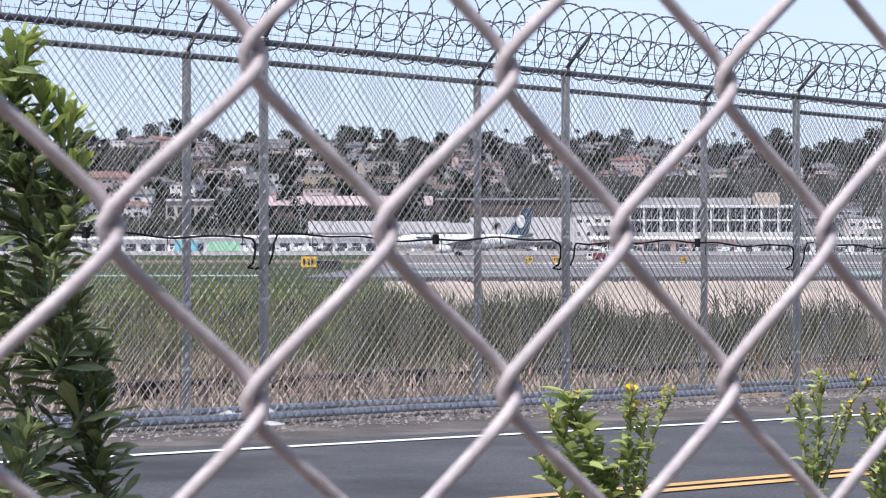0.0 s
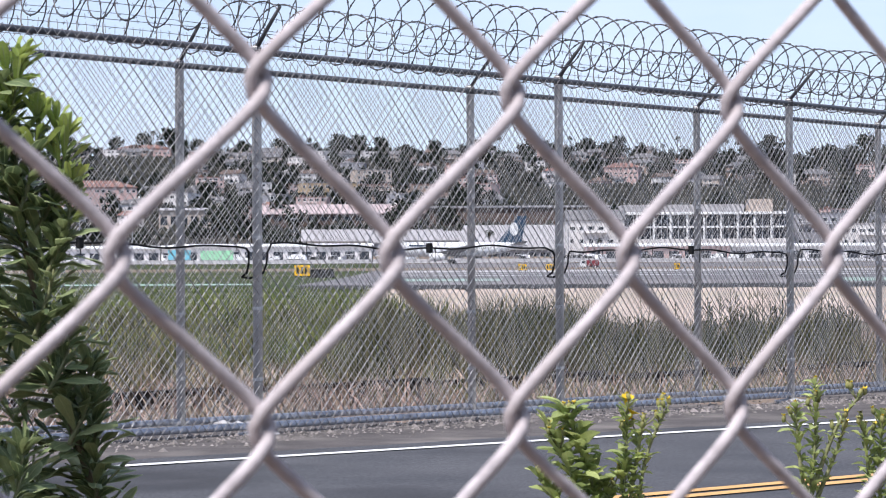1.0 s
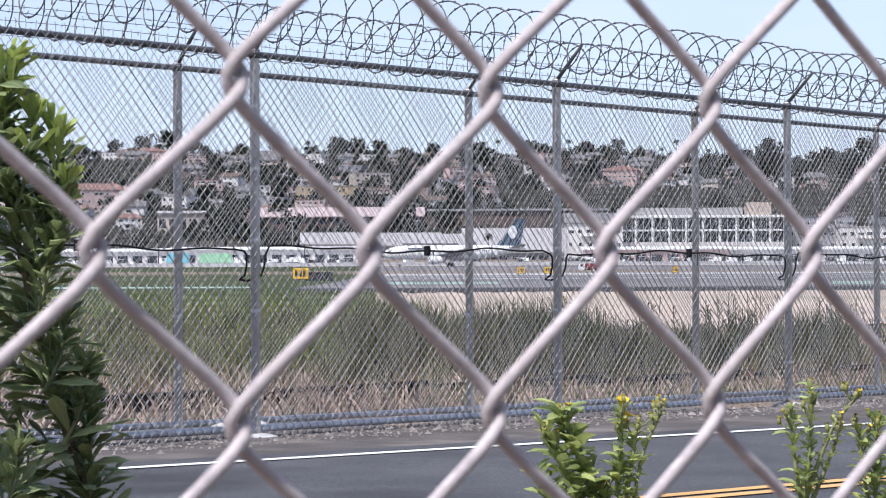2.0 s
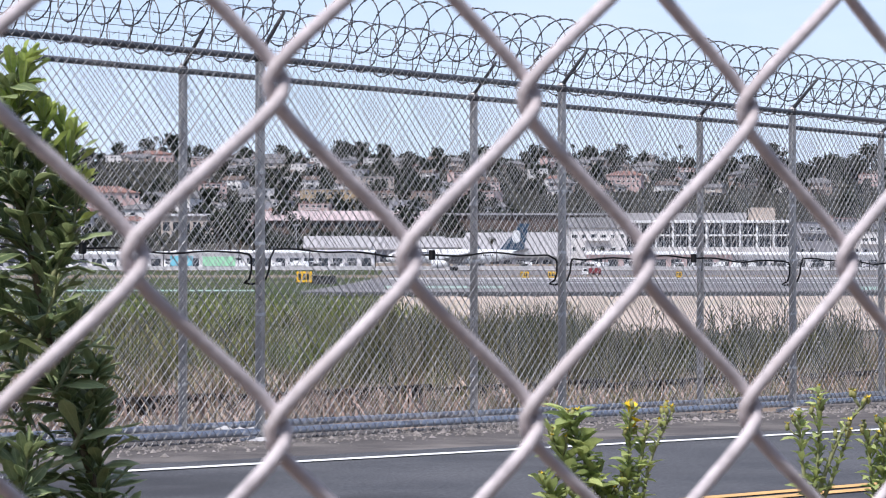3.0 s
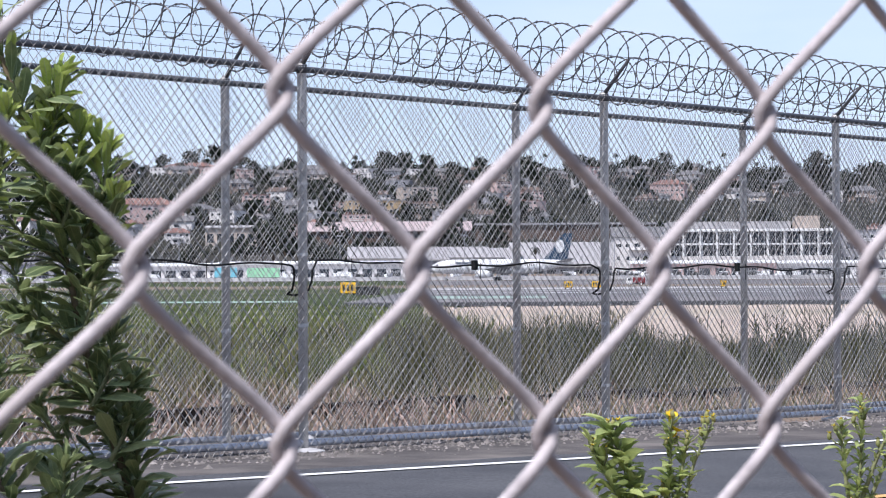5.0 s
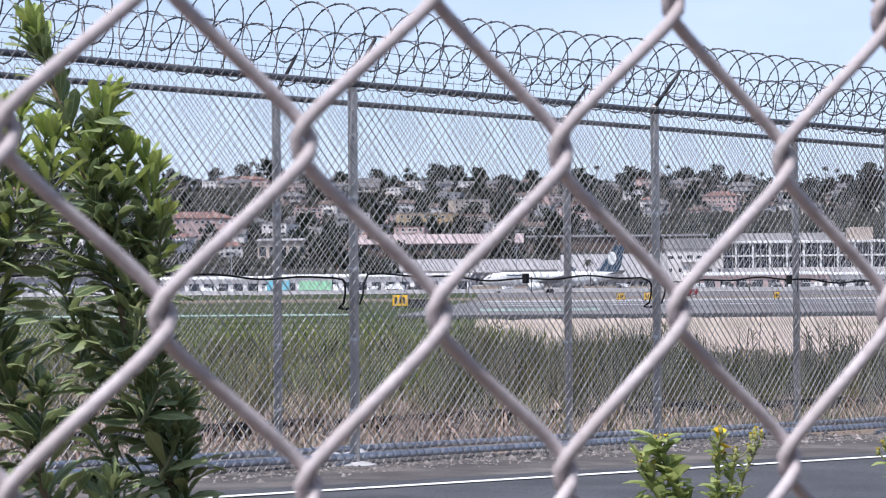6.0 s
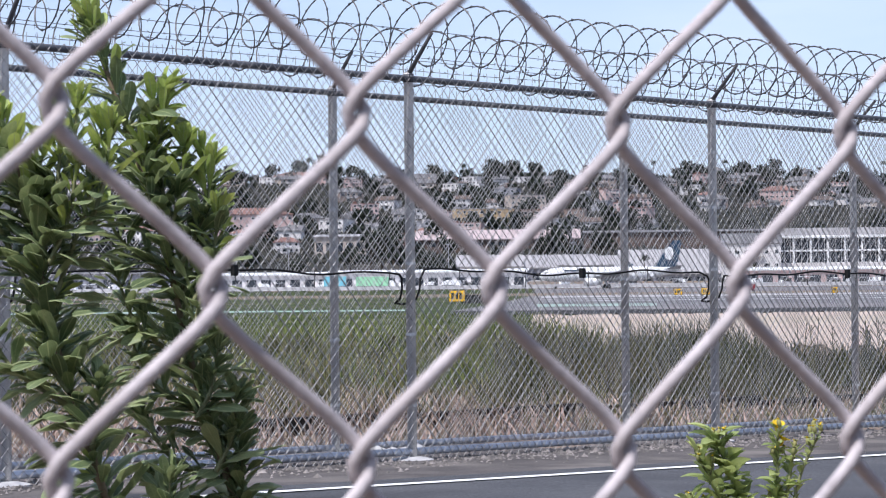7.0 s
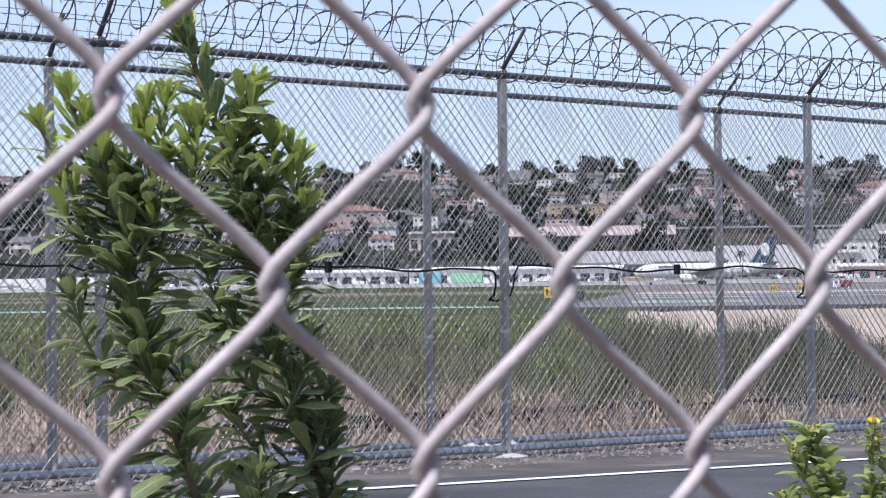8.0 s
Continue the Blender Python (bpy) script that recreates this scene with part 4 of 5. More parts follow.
def tree(seed, h, w, label):
    r = random.Random(seed)
    root = thing("tree", label, "tree", "hillside trees")
    pieces = [tube([(0, 0, -1.5), (0.15, 0, h * 0.3), (0.1 * w * r.uniform(-1, 1), 0.2, h * 0.62)], [0.035 * h, 0.025 * h, 0.012 * h], 6)]
    for i in range(5):
        th = i * 1.26 + r.random()
        z0 = h * r.uniform(0.28, 0.45)
        pieces.append(tube([(0.1, 0, z0), (0.16 * w * math.cos(th), 0.16 * w * math.sin(th), z0 + 0.14 * h), (0.3 * w * math.cos(th), 0.3 * w * math.sin(th), z0 + 0.3 * h)], [0.014 * h, 0.01 * h, 0.005 * h], 5, ref=(0.2, 0.3, 0.9)))
    v, f = joined(pieces)
    part("trunk", mesh("trunk", v, f, M_bark), root)
    part("crown", crown_mesh(seed + 100, h, w, 560, 11), root)
    return root


def palm(seed, h):
    r = random.Random(seed)
    root = thing("palm_tree", "tall thin palm on the skyline", "palm", "hillside palms")
    v, f = tube([(0, 0, -1), (0.2, 0, h * 0.5), (0.1, 0.1, h)], [0.3, 0.22, 0.2], 6)
    part("trunk", mesh("trunk", v, f, M_bark), root)
    verts, faces = [], []
    for i in range(30):
        th, up = i * 2.4, r.uniform(-0.5, 0.9)
        ln, o = r.uniform(2.0, 2.9), len(verts)
        dx, dy = math.cos(th), math.sin(th)
        for t, wd in ((0, 0.1), (0.4, 0.42), (0.75, 0.35), (1, 0.03)):
            z = h + ln * (up * t - 0.75 * t * t)
            verts += [(0.1 + dx * ln * t - dy * wd, 0.1 + dy * ln * t + dx * wd, z - 0.12), (0.1 + dx * ln * t + dy * wd, 0.1 + dy * ln * t - dx * wd, z)]
        for k in range(3):
            faces.append((o + 2 * k, o + 2 * k + 1, o + 2 * k + 3, o + 2 * k + 2))
    part("crown", mesh("crown", verts, faces, M_tree), root)
    return root


TREES = [tree(s, h, w, l) for s, h, w, l in ((1, 13, 13, "dark broad tree among hillside houses"), (2, 17, 14, "dark rounded tree among hillside houses"), (3, 10, 13, "low dark spreading tree on the slope"), (4, 21, 15, "tall dark uneven tree on the slope"), (5, 9, 9, "small dark tree between houses"))]
PALMS = [palm(11, 13), palm(12, 17)]
used = set()
WOODS = []


def grove(proto, m):
    """Trees too many to tell apart, gathered for one joined wood."""
    for o in proto.children:
        if o.name.startswith("crown"):
            co = np.empty(len(o.data.vertices) * 3)
            o.data.vertices.foreach_get("co", co)
            mm = np.array(m)
            WOODS.append((co.reshape(-1, 3) @ mm[:3, :3].T + mm[:3, 3], [tuple(p.vertices) for p in o.data.polygons]))


def put(proto, m):
    """The first use moves the prototype itself, later ones copy it."""
    if proto.name not in used:
        used.add(proto.name)
        proto.matrix_basis = m
        return proto
    return copy_thing(proto, m)


# ---- houses ----
WALLS = [mat("stucco_" + n, c, tuple(v * 0.88 for v in c), rough=0.9, scale=0.3, bump_scale=2) for n, c in (("white", (0.68, 0.65, 0.64)), ("cream", (0.50, 0.42, 0.36)), ("pink", (0.52, 0.37, 0.345)), ("tan", (0.30, 0.225, 0.19)), ("yellow", (0.48, 0.35, 0.21)), ("grey", (0.28, 0.28, 0.31)))]
ROOFS = [mat("roof_" + n, c, tuple(v * 0.8 for v in c), rough=0.9, scale=0.6, bump_scale=3) for n, c in (("terracotta", (0.21, 0.115, 0.095)), ("grey", (0.14, 0.135, 0.14)), ("pale", (0.36, 0.345, 0.35)), ("brown", (0.12, 0.085, 0.07)))]
M_trim = mat("white_trim", (0.75, 0.75, 0.75), (0.68, 0.68, 0.68), rough=0.6)
WINDOW = {}


def window(parent, x, y, z, w, h):
    """A pane set in a proud frame, on the face towards -y."""
    key = (round(w, 2), round(h, 2))
    if key not in WINDOW:
        t = 0.12
        fr = joined([box_v(-w / 2 - t, w / 2 + t, -0.1, 0.05, -t, 0), box_v(-w / 2 - t, w / 2 + t, -0.1, 0.05, h, h + t), box_v(-w / 2 - t, -w / 2, -0.1, 0.05, 0, h), box_v(w / 2, w / 2 + t, -0.1, 0.05, 0, h)])
        pn = box_v(-w / 2, w / 2, -0.05, 0.04, 0, h)
        v, f = joined([pn, fr])
        me = mesh("window", v, f, M_glass)
        me.materials.append(M_trim)
        for q in me.polygons[6:]:
            q.material_index = 1
        WINDOW[key] = me
    return part("window", WINDOW[key], parent, m=pose(x, y, z))


def house(seed, w, d, h, floors, wall, roof, style, label, name="house"):
    r = random.Random(seed)
    root = thing(name, label, "house", "hillside houses")
    part("wall", bevel_box("wall", -w / 2, w / 2, 0, d, -6, h, wall, 0.05), root)
    o = 0.6
    if style == "flat":
        part("roof", mesh("roof", *joined([box_v(-w / 2 - 0.3, w / 2 + 0.3, -0.3, d + 0.3, h, h + 0.35), box_v(-w / 2 + 1, -w / 2 + 3.4, d * 0.4, d * 0.8, h + 0.3, h + 1.4)]), roof), root)
    else:
        k = 1.2 if style == "gable" else w * 0.28
        e = h - 0.1
        t = h + 0.22 * d + 0.5
        x = w / 2 + o - (0 if style == "gable" else k)
        v = [(-w / 2 - o, -o, e), (w / 2 + o, -o, e), (w / 2 + o, d + o, e), (-w / 2 - o, d + o, e), (-x, d / 2, t), (x, d / 2, t)]
        v += [(p[0], p[1], p[2] - 0.25) for p in v[:4]]
        f = [(0, 1, 5, 4), (2, 3, 4, 5), (1, 2, 5), (3, 0, 4), (0, 6, 7, 1), (1, 7, 8, 2), (2, 8, 9, 3), (3, 9, 6, 0), (9, 8, 7, 6)]
        rf = part("roof", mesh("roof", v, f, roof), root)
        if r.random() < 0.5:
            part("chimney", bevel_box("chimney", w * 0.2, w * 0.2 + 0.8, d * 0.45, d * 0.45 + 0.8, h, t + 0.8, wall, 0.03), rf)
    n = max(2, int(w / 3.2))
    fh = h / floors
    for fl in range(floors):
        for i in range(n):
            if r.random() < 0.12:
                continue
            window(root, -w / 2 + (i + 0.5) * w / n + r.uniform(-0.2, 0.2), -0.01, fl * fh + 0.95, r.choice((1.2, 1.6, 2.2)), r.choice((1.2, 1.4)))
    if r.random() < 0.6:
        part("balcony", mesh("balcony", *joined([box_v(-w * 0.25, w * 0.2, -1.6, -0.02, h - fh - 0.15, h - fh + 0.02), box_v(-w * 0.25, w * 0.2, -1.6, -1.52, h - fh + 0.9, h - fh + 1.0)] + [box_v(-w * 0.25 + i * w * 0.045, -w * 0.25 + i * w * 0.045 + 0.06, -1.6, -1.54, h - fh, h - fh + 0.92) for i in range(11)]), M_trim), root)
    return root


HOUSES = [house(200 + i, *q) for i, q in enumerate((
    (13, 9, 6.2, 2, WALLS[0], ROOFS[0], "hip", "white stucco house with a terracotta hip roof"),
    (11, 9, 5.6, 2, WALLS[1], ROOFS[1], "gable", "cream stucco house with a grey gable roof"),
    (15, 10, 6.5, 2, WALLS[0], ROOFS[2], "flat", "white flat-roofed modern hillside house"),
    (10, 8, 3.4, 1, WALLS[2], ROOFS[3], "hip", "small pink stucco house with a brown roof"),
    (14, 9, 6.0, 2, WALLS[3], ROOFS[1], "hip", "tan stucco house with a grey hip roof"),
    (12, 8, 3.6, 1, WALLS[0], ROOFS[1], "gable", "low white house with a grey gable roof"),
    (16, 10, 8.8, 3, WALLS[2], ROOFS[0], "flat", "three-storey pink stucco house with flat roof"),
    (12, 9, 5.8, 2, WALLS[5], ROOFS[2], "flat", "grey boxy house with a pale flat roof"),
    (13, 9, 6.0, 2, WALLS[0], ROOFS[3], "gable", "white house with a brown gable roof"),
))]


def bare_slope(a, s):
    """Where the hill is only brush: a steep slope to the right, a dark band below the ridge on the other side."""
    return (a > 24 and 1180 < s < 1540) or (-165 < a < -105 and 1480 < s < 1800) or (a < -165 and 1600 < s < 1750)


hr = random.Random(77)
for s in range(1170, 1960, 62):
    step = 25.0 / s * 1000
    a = -312.0 + hr.uniform(0, step)
    while a < 205:
        ss = s + hr.uniform(-22, 22)
        if not bare_slope(a, ss) and ss < 1930:
            k = hr.random()
            if k < 0.52:
                put(hr.choice(HOUSES), far_m(a, ss, 0.3, hr.uniform(-38, 38), hr.uniform(0.85, 1.2)))
            if k > 0.52:
                put(hr.choice(TREES), far_m(a + hr.uniform(-0.4, 0.4) * step, ss - 9, -0.5, hr.uniform(0, 360), hr.uniform(0.55, 1.05)))
            if hr.random() < 0.55:
                grove(hr.choice(TREES), far_m(a + hr.uniform(-0.5, 0.5) * step, ss + 26, -1.5, hr.uniform(0, 360), hr.uniform(0.6, 1.0)))
            if k > 0.12:
                grove(hr.choice(TREES), far_m(a + hr.uniform(-0.5, 0.5) * step, ss + 14, -0.5, hr.uniform(0, 360), hr.uniform(0.6, 1.1)))
        elif hr.random() < 0.25:
            put(TREES[2], far_m(a, ss, -0.8, hr.uniform(0, 360), hr.uniform(0.45, 0.8)))
        a += step * hr.uniform(0.75, 1.3)
# trees and palms along the ridge
a = -312.0
while a < 205:
    put(hr.choice(TREES), far_m(a, 1945 + hr.uniform(-15, 25), -3.0, hr.uniform(0, 360), hr.uniform(0.8, 1.4)))
    if hr.random() < 0.32:
        put(hr.choice(PALMS), far_m(a + 3, 1930, 0, hr.uniform(0, 360), hr.uniform(0.8, 1.25)))
    a += hr.uniform(3, 8)
for a, s, k, t in ((-116, 1890, 1.25, 3), (-110, 1885, 1.1, 1), (-126, 1890, 0.8, 1), (144, 1700, 1.6, 3), (150, 1700, 1.5, 1), (138, 1705, 1.3, 1), (170, 1720, 1.4, 1), (182, 1720, 1.3, 0), (176, 1715, 1.2, 1), (162, 1720, 1.1, 0), (-92, 1880, 0.9, 0), (66, 1880, 1.1, 1), (58, 1880, 1.0, 0), (80, 1880, 0.95, 3)):
    put(TREES[t], far_m(a, s, -1.0, a * 7, k))
for a, s, k in ((23, 868, 0.85), (-63, 868, 0.7), (-120, 880, 0.8), (70, 880, 0.6), (-170, 880, 0.8)):
    put(PALMS[0], far_m(a, s, 0, a * 5, k))
# big dark trees at the foot of the hill
for a, s, k, t in ((-96, 1010, 1.0, 3), (-54, 1090, 0.8, 0), (-48, 1085, 0.7, 2), (-40, 1090, 0.75, 0), (-33, 1088, 0.7, 4), (-10, 1085, 0.8, 0), (5, 1090, 0.9, 1), (12, 1085, 0.7, 2), (-52, 960, 0.55, 0), (-31, 960, 0.5, 4), (-4, 960, 0.55, 2), (24, 965, 0.6, 4), (-91, 1015, 1.15, 1), (-86, 1005, 1.1, 3), (-80, 1010, 0.95, 1), (-71, 1000, 0.9, 0), (-64, 1000, 0.85, 0), (-59, 1005, 0.8, 2), (-105, 1010, 0.85, 1), (-128, 1000, 0.8, 0), (-36, 1020, 0.75, 0), (-28, 1020, 0.7, 4), (-20, 1040, 1.0, 1), (-13, 1045, 1.0, 3), (25, 1015, 0.7, 4), (-150, 1000, 0.9, 1), (-165, 1000, 0.8, 0), (-200, 1000, 1.0, 1), (-230, 1000, 0.9, 3), (-260, 1000, 0.9, 0)):
    put(TREES[t], far_m(a, s, -0.5, a * 11, k))


# brush over the bare slopes
def brush():
    r = random.Random(5)
    verts, faces = [], []
    n = 0
    while n < 22000:
        a, s = r.uniform(-320, 215), r.uniform(1080, 1960)
        if not bare_slope(a, s) and r.random() < 0.72:
            continue
        n += 1
        x, y = far_xy(a, s)
        z = ground_z(x, y)
        k = r.uniform(1.2, 3.4)
        o = len(verts)
        th = r.uniform(0, 6.28)
        for i in range(5):
            t = th + i * 1.2566
            verts.append((x + k * math.cos(t) * r.uniform(0.7, 1.2), y + k * math.sin(t) * r.uniform(0.7, 1.2), z + r.uniform(-0.4, 0.5)))
        verts.append((x + r.uniform(-0.5, 0.5), y, z + k * r.uniform(0.7, 1.3)))
        faces += [(o + i, o + (i + 1) % 5, o + 5) for i in range(5)]
    return verts, faces


wv, wf = joined(WOODS)
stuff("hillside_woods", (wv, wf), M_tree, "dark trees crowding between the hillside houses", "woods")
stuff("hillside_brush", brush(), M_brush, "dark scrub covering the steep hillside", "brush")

# ---- named buildings on the hill ----
red = house(301, 44, 12, 5.5, 1, WALLS[2], ROOFS[0], "hip", "long terracotta-roofed building on the ridge", "ridge_building")
red.matrix_basis = far_m(-127, 1880, 2.0)
apartment = house(302, 34, 14, 11, 3, WALLS[4], ROOFS[2], "flat", "yellow stucco apartment block on the slope", "apartment_building")
apartment.matrix_basis = far_m(-46, 1330, 1.0, 12)
apartment = house(303, 46, 14, 10, 3, WALLS[3], ROOFS[0], "flat", "tan stucco apartment block on the slope", "apartment_building")
apartment.matrix_basis = far_m(-20, 1345, 1.0, -6)
apartment = house(304, 40, 14, 12, 3, WALLS[2], ROOFS[0], "hip", "pink stucco apartment block on the slope", "apartment_building")
apartment.matrix_basis = far_m(-146, 1250, 2.0, 14)
apartment = house(305, 24, 12, 13, 4, WALLS[1], ROOFS[2], "flat", "cream stucco apartment block on the slope", "apartment_building")
apartment.matrix_basis = far_m(-27, 1480, 2.0, 22)
apartment = house(306, 24, 12, 9, 3, WALLS[2], ROOFS[0], "hip", "pink villa with a terracotta roof on the slope", "apartment_building")
apartment.matrix_basis = far_m(80, 1600, 4.0, -16)


M_pinkroof = mat("pale_pink_roof", (0.44, 0.35, 0.345), (0.36, 0.29, 0.285), rough=0.9, scale=0.3, bump_scale=2)


def shed(name, w, d, h, rise, wall, roof, label, doors=0, ribs=0):
    """A long low building: wall, a shallow roof leaning to the viewer with ribs, dark doors."""
    root = thing(name, label, "building", "airport buildings")
    part("wall", bevel_box("wall", -w / 2, w / 2, 0, d, -3, h, wall, 0.08), root)
    v = [(-w / 2 - 0.8, -1.2, h - 0.1), (w / 2 + 0.8, -1.2, h - 0.1), (w / 2 + 0.8, d + 0.5, h + rise), (-w / 2 - 0.8, d + 0.5, h + rise)]
    v += [(p[0], p[1], p[2] + 0.4) for p in v]
    f = [(3, 2, 1, 0), (4, 5, 6, 7), (0, 1, 5, 4), (1, 2, 6, 5), (2, 3, 7, 6), (3, 0, 4, 7)]
    rf = part("roof", mesh("roof", v, f, roof), root)
    for i in range(ribs):
        x = -w / 2 + (i + 0.5) * w / ribs
        rv = [(x - 0.15, -1.2, h + 0.31), (x + 0.15, -1.2, h + 0.31), (x + 0.15, d + 0.5, h + rise + 0.41), (x - 0.15, d + 0.5, h + rise + 0.41)]
        rv += [(p[0], p[1], p[2] + 0.35) for p in rv]
        part("roof_rib", mesh("roof_rib", rv, f, roof), rf)
    for i in range(doors):
        x = -w / 2 + (i + 0.5) * w / doors
        part("door", bevel_box("door", x - w / doors * 0.33, x + w / doors * 0.33, -0.12, 0.06, 0.2, h * 0.62, M_glass, 0.02), root)
    return root


# dark wall colour stands in for shade under the pink roof
shed("retaining_hall", 82, 20, 3.6, 5.0, ROOFS[3], M_pinkroof, "long low hall with a pale pink roof below the hillside", 14, 16).matrix_basis = far_m(-41, 1150, 3.0, 0)
shed("retaining_hall", 40, 14, 7.5, 1.2, WALLS[1], ROOFS[2], "long low cream hall below the hillside", 8, 6).matrix_basis = far_m(-103, 1140, 2.0, 0)
shed("retaining_hall", 90, 14, 6.5, 1.2, ROOFS[3], ROOFS[1], "long low dark brown hall below the hillside", 0, 8).matrix_basis = far_m(36, 1150, 2.0, 0)
shed("hangar", 62, 40, 3.2, 10.0, WALLS[5], ROOFS[2], "hangar with a broad pale ribbed roof", 12, 24).matrix_basis = far_m(44, 905, 0, -4)
shed("hangar", 26, 30, 6.0, 5.0, WALLS[0], ROOFS[2], "small white hangar with a pale ribbed roof", 3, 8).matrix_basis = far_m(-44, 925, 0, 3)
shed("hangar", 34, 30, 5.0, 5.5, WALLS[5], ROOFS[2], "grey hangar with a pale ribbed roof", 4, 9).matrix_basis = far_m(-18, 935, 0, -3)
shed("hangar", 30, 26, 6.0, 4.0, WALLS[5], ROOFS[2], "grey hangar with a pale roof", 4, 8).matrix_basis = far_m(2, 930, 0, 0)
shed("airport_shed", 74, 16, 5.2, 0.8, WALLS[0], M_white, "long low white shed beside the apron", 14, 0).matrix_basis = far_m(-72, 850, 0, 0)
shed("airport_shed", 60, 16, 4.6, 0.8, WALLS[0], M_white, "long low white shed beside the apron", 11, 0).matrix_basis = far_m(-142, 855, 0, 0)
shed("airport_shed", 70, 16, 5.5, 0.8, WALLS[5], ROOFS[1], "long low grey shed beside the apron", 12, 0).matrix_basis = far_m(-215, 860, 0, 0)
shed("airport_shed", 52, 16, 4.8, 0.8, WALLS[2], M_white, "long low pinkish shed beside the apron", 9, 0).matrix_basis = far_m(96, 840, 0, 0)
shed("airport_shed", 70, 18, 4.6, 0.8, WALLS[0], M_white, "long low white shed beside the apron", 10, 0).matrix_basis = far_m(160, 845, 0, 0)


def terminal():
    root = thing("terminal_building", "white terminal building with tall columns and dark glazing", "terminal")
    w, h0, h1, h2 = 68.0, 7.5, 17.0, 21.0
    part("base", bevel_box("base", -w / 2, w / 2, 0, 22, -3, h0, WALLS[0], 0.1), root)
    part("glazing", bevel_box("glazing", -w / 2 + 0.5, w / 2 - 0.5, 2.4, 21, h0 - 0.02, h1, M_glass, 0.05), root, "dark glazing")
    part("mid_floor", bevel_box("mid_floor", -w / 2, w / 2, 0.3, 20, h0 + 4.3, h0 + 5.0, M_white, 0.05), root)
    part("roof", bevel_box("roof", -w / 2 - 0.8, w / 2 + 0.8, -0.8, 22.5, h1, h1 + 1.0, M_white, 0.1), root)
    part("attic", bevel_box("attic", -w / 2 + 2, w / 2 - 18, 3, 21, h1 + 1.0, h2, ROOFS[2], 0.1), root)
    part("plant_room", bevel_box("plant_room", w / 2 - 16, w / 2 - 7, 1.5, 14, h1 + 1.0, h2 + 2.0, WALLS[1], 0.1), root, "tan rooftop plant room")
    col = bevel_box("column", -0.42, 0.42, -0.42, 0.42, h0 - 0.05, h1 + 0.05, M_white, 0.08)
    for i in range(11):
        part("column", col, root, m=pose(-w / 2 + 1.2 + i * (w - 2.4) / 10, 0.35, 0))
    mull = bevel_box("mullion", -0.12, 0.12, -0.1, 0.12, h0, h1, M_trim)
    for i in range(30):
        part("mullion", mull, root, m=pose(-w / 2 + 2.2 + i * (w - 4.4) / 29, 2.3, 0))
    for i in range(12):
        part("door", bevel_box("door", -1.6, 1.6, -0.1, 0.06, 0.1, 3.8, M_glass, 0.02), root, m=pose(-w / 2 + 4 + i * 5.4, 0, 0))
    root.matrix_basis = far_m(116, 900, 0, 0)
    return root


terminal()
t2 = house(310, 30, 16, 17, 4, WALLS[5], ROOFS[1], "flat", "grey-blue terminal wing with rows of windows", "terminal_wing")
t2.matrix_basis = far_m(165, 915, 0, 0)
t2 = house(311, 26, 16, 13, 3, WALLS[0], ROOFS[2], "flat", "plain white terminal annex", "terminal_wing")
t2.matrix_basis = far_m(190, 905, 0, 0)
t2 = house(312, 22, 16, 15, 3, WALLS[0], ROOFS[5 % 4], "gable", "white gabled annex beside the terminal", "terminal_wing")
t2.matrix_basis = far_m(69, 890, 0, 0)

# ---- vehicles on the apron ----
VPAINT = [M_white, mat("teal_paint", (0.16, 0.42, 0.50), (0.14, 0.38, 0.46), rough=0.4), mat("pale_green_paint", (0.30, 0.58, 0.36), (0.26, 0.52, 0.32), rough=0.4), mat("red_paint", (0.20, 0.03, 0.04), (0.16, 0.025, 0.03), rough=0.4), mat("grey_paint", (0.30, 0.30, 0.33), (0.26, 0.26, 0.29), rough=0.4)]
M_tyre = mat("black_tyre", (0.02, 0.02, 0.02), (0.035, 0.035, 0.035), rough=0.8)


def wheel(parent, x, y, r, w):
    v, f = tube([(0, -w / 2, 0), (0, w / 2, 0)], r, 14, ref=(0, 0, 1))
    tyre = part("wheel", mesh("wheel", v, f, M_tyre), parent, m=pose(x, y, r))
    v, f = tube([(0, -w / 2 - 0.02, 0), (0, w / 2 + 0.02, 0)], r * 0.55, 10, ref=(0, 0, 1))
    part("rim", mesh("rim", v, f, M_trim), tyre)


def truck(paint, length, h, label, name="box_truck"):
    root = thing(name, label, "truck", "apron vehicles")
    part("cargo_box", bevel_box("cargo_box", -length / 2 + 2.1, length / 2, -1.2, 1.2, 0.9, h, paint, 0.06), root)
    cab = bmesh.new()
    prof = [(-length / 2, 0.6), (-length / 2, 1.5), (-length / 2 + 0.45, 2.5), (-length / 2 + 2.0, 2.55), (-length / 2 + 2.0, 0.6)]
    lo = [cab.verts.new((x, -1.1, z)) for x, z in prof]
    hi = [cab.verts.new((x, 1.1, z)) for x, z in prof]
    cab.faces.new(lo)
    cab.faces.new(hi[::-1])
    for i in range(5):
        j = (i + 1) % 5
        cab.faces.new((lo[i], hi[i], hi[j], lo[j]))
    c = part("cab", cab, root, material=M_white)
    part("side_window", bevel_box("side_window", -length / 2 + 0.5, -length / 2 + 1.5, -1.13, -1.08, 1.6, 2.3, M_glass, 0.02), c)
    part("chassis", bevel_box("chassis", -length / 2 + 0.2, length / 2 - 0.1, -0.9, 0.9, 0.5, 0.9, M_black, 0.03), root)
    for x in (-length / 2 + 1.0, length / 2 - 1.2):
        for y in (-0.95, 0.95):
            wheel(root, x, y, 0.48, 0.3)
    return root


